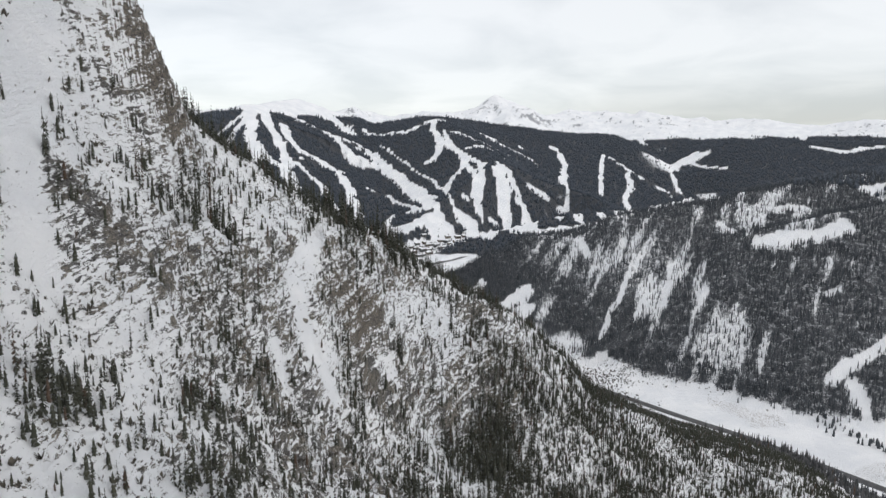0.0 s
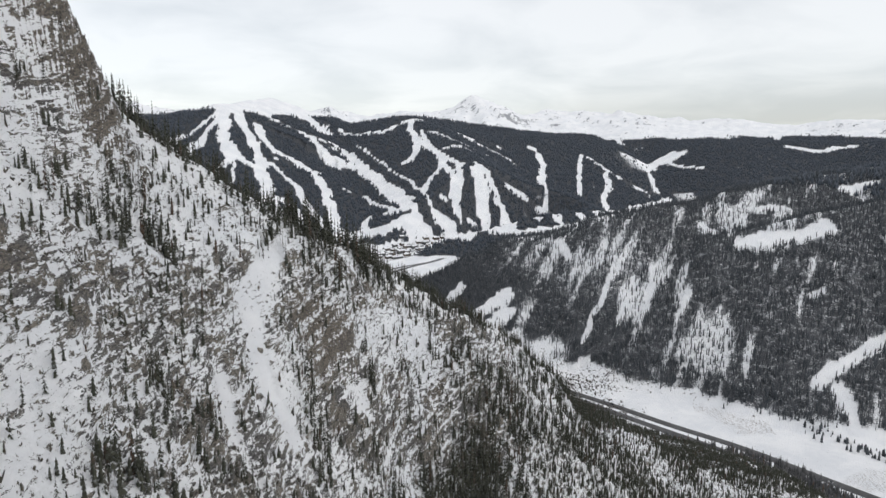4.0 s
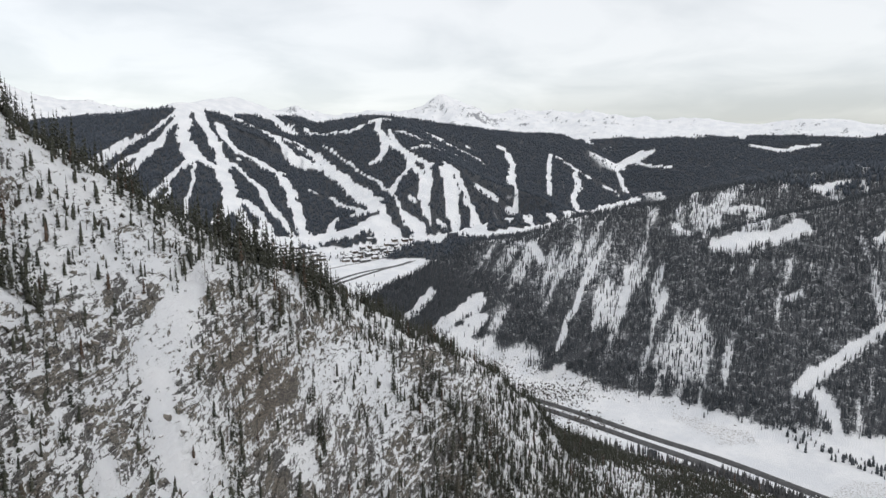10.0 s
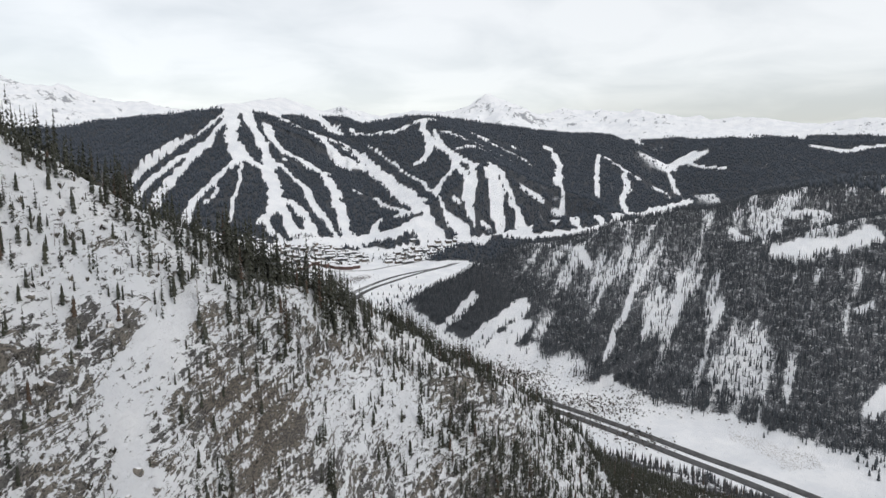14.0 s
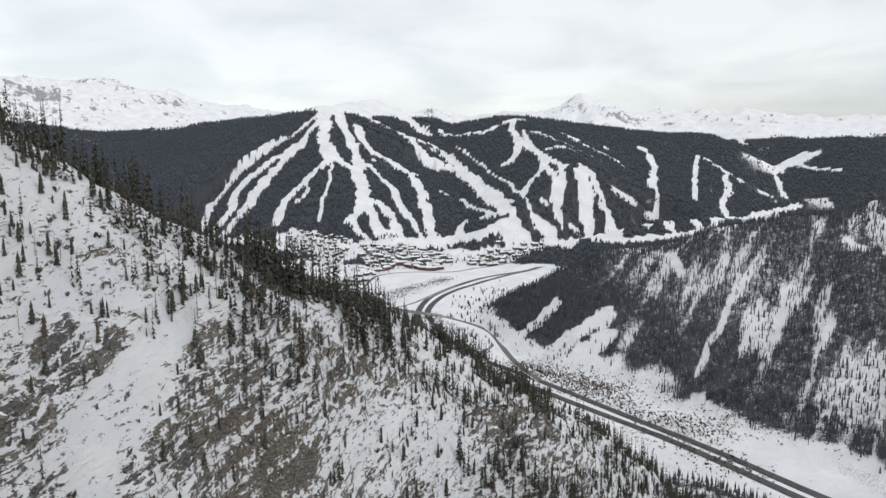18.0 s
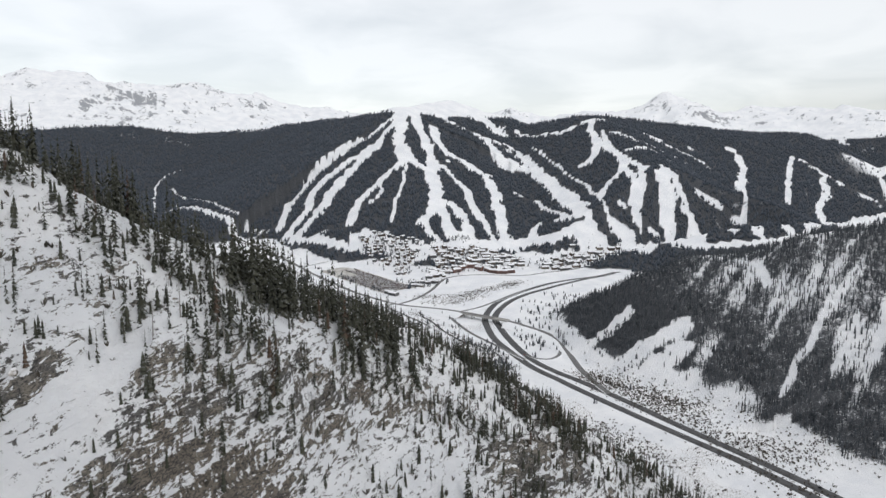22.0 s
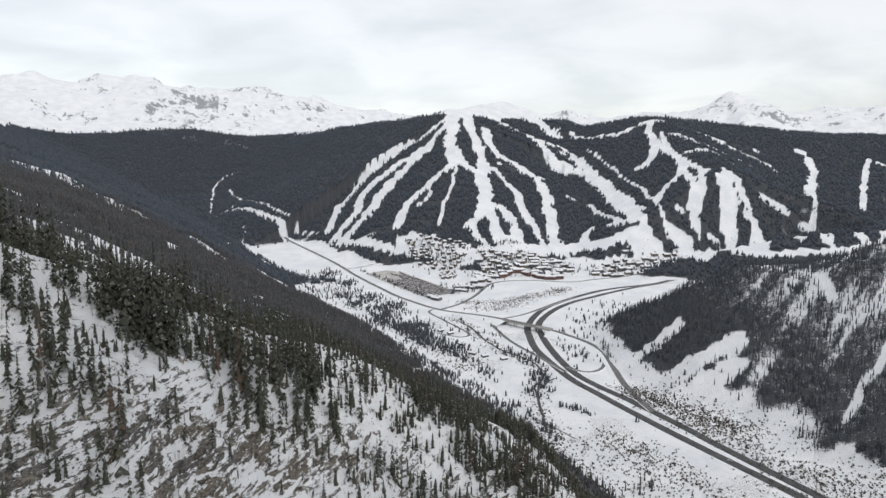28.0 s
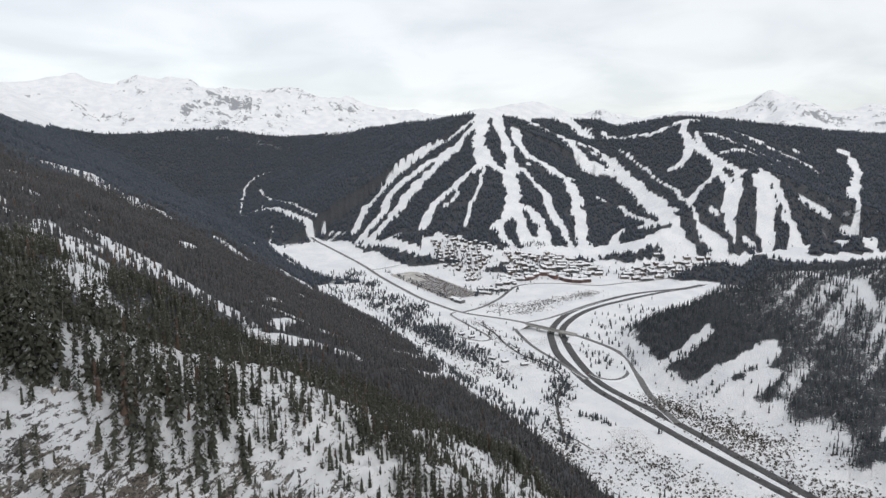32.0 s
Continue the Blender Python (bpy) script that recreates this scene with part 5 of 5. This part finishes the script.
spots += [near_line(rng, 150, 7, [515, 401, 544, 379, 549, 329, 549, 288, 554, 254, 560, 200]), near_line(rng, 60, 7, [468, 538, 496, 502, 509, 464, 521, 428]),
         near_line(rng, 26, 3, [165, 752, 180, 735, 195, 720]), near_line(rng, 4, 2, [246, 698, 249, 695]), near_line(rng, 90, 9, [164, 880, 160, 840, 150, 815, 140, 780]),
         near_line(rng, 60, 10, [120, 977, 149, 936, 163, 900]), near_line(rng, 70, 25, [230, 930, 240, 960, 225, 1010]), near_line(rng, 110, 26, [290, 1000, 300, 1100, 340, 1200, 400, 1290]),
         near_line(rng, 140, 18, [-97, 1304, -165, 1420, -205, 1470, -317, 1620]), near_line(rng, 60, 14, [-30, 1130, -10, 1040, 10, 980]), near_line(rng, 40, 30, [60, 1180, 110, 1050, 150, 1000]),
         near_line(rng, 260, 26, [0, 1720, 60, 1640, 90, 1600]), near_line(rng, 420, 24, [150, 1560, 220, 1620, 320, 1610, 400, 1650]), near_line(rng, 600, 36, [450, 1600, 560, 1650, 700, 1690, 900, 1730, 1100, 1770]), near_line(rng, 90, 14, [60, 1470, 110, 1420, 140, 1450]),
         near_line(rng, 300, 16, [-40, 1180, -90, 1260, -60, 1130, 0, 1060]), near_line(rng, 220, 14, [60, 960, 20, 1010, -10, 1080]), near_line(rng, 70, 6, [-150, 1640, -100, 1560, -30, 1420, 10, 1370]),
         near_line(rng, 120, 22, [340, 760, 330, 850, 325, 940]), near_line(rng, 60, 10, [150, 1680, 220, 1720, 300, 1730]), near_line(rng, 40, 8, [40, 1790, 120, 1770])]
p = np.concatenate(spots)
line_1, line_2, line_3 = smooth_line(FREEWAY_1), smooth_line(FREEWAY_2), smooth_line(CROSSROAD)
ok = (line_distance(p[:, 0], p[:, 1], line_1) > 11) & (line_distance(p[:, 0], p[:, 1], line_2) > 11) & (line_distance(p[:, 0], p[:, 1], line_3) > 12)
p = p[ok]
me = scatter_mesh("valley_trees", [cone_tree(rng, 6, 3) for k in range(5)], p[:, 0], p[:, 1], height(p[:, 0], p[:, 1]), 3.5 + 6.5 * rng.random(len(p)), rng, 1.25)
me.materials.append(MAT_FROSTED)
tagged(new("valley_trees", me), "lone small spruces on the snowy valley floor", "trees", kind="stuff")

# a few cars on the roads
MAT_TYRE = plain("tyre_rubber", (0.02, 0.02, 0.02), (0.035, 0.035, 0.035), 2)
MAT_CABIN = Nodes("dark_car_glass", 0.15).done((0.02, 0.022, 0.025))


def car_parts():
    made = {}
    bm = bmesh.new()
    box(bm, 0, 0, 0.3, 4.6, 1.85, 0.6, 0, 0.97)
    bmesh.ops.bevel(bm, geom=list(bm.edges), offset=0.12, segments=1, affect="EDGES")
    made["body"] = bm
    bm = bmesh.new()
    box(bm, -0.25, 0, 0.9, 2.7, 1.65, 0.6, 0, 0.8)
    made["cabin"] = bm
    return made


CAR_PAINTS = [plain("paint_" + n, a, b, 0.5, 0.35, 0.0) for n, a, b in (("white", (0.6, 0.6, 0.6), (0.66, 0.66, 0.66)), ("dark", (0.025, 0.027, 0.03), (0.04, 0.04, 0.045)), ("red", (0.22, 0.03, 0.025), (0.26, 0.04, 0.03)))]
bm = bmesh.new()
bmesh.ops.create_cone(bm, cap_ends=True, segments=10, radius1=0.33, radius2=0.33, depth=0.22, matrix=Matrix.Rotation(math.pi / 2, 4, "X"))
WHEEL = bm_mesh("wheel", bm, MAT_TYRE)
made = car_parts()
CABIN = bm_mesh("cabin", made["cabin"], MAT_CABIN)
BODIES = []
for paint in CAR_PAINTS:
    body = bm_mesh("body", made["body"].copy(), paint)
    BODIES.append(body)
for k, (line, at, off) in enumerate(((line_1, 0.06, 2), (line_1, 0.22, -2), (line_2, 0.10, 2), (line_2, 0.30, -2), (line_2, 0.44, 2), (line_1, 0.50, 2), (line_3, 0.62, 2), (line_3, 0.44, -2), (line_1, 0.82, 2))):
    i = int(at * (len(line) - 2))
    d = line[i + 1] - line[i]
    d = d / np.hypot(*d)
    px, py = line[i] + np.array([-d[1], d[0]]) * off
    car = new("car")
    lift = 1.05 if line is not line_3 else 1.15
    car.location = (px, py, float(valley(px, py)) + lift)
    car.rotation_euler = (0, 0, math.atan2(d[1], d[0]))
    tagged(car, ("white", "dark grey", "red")[k % 3] + " car driving on the wet road", "car", "cars on the road")
    part("body", BODIES[k % 3], car)
    part("cabin", CABIN, car)
    for a, b in ((1.45, 0.85), (1.45, -0.85), (-1.45, 0.85), (-1.45, -0.85)):
        part("wheel", WHEEL, car).location = (a, b, 0.33)
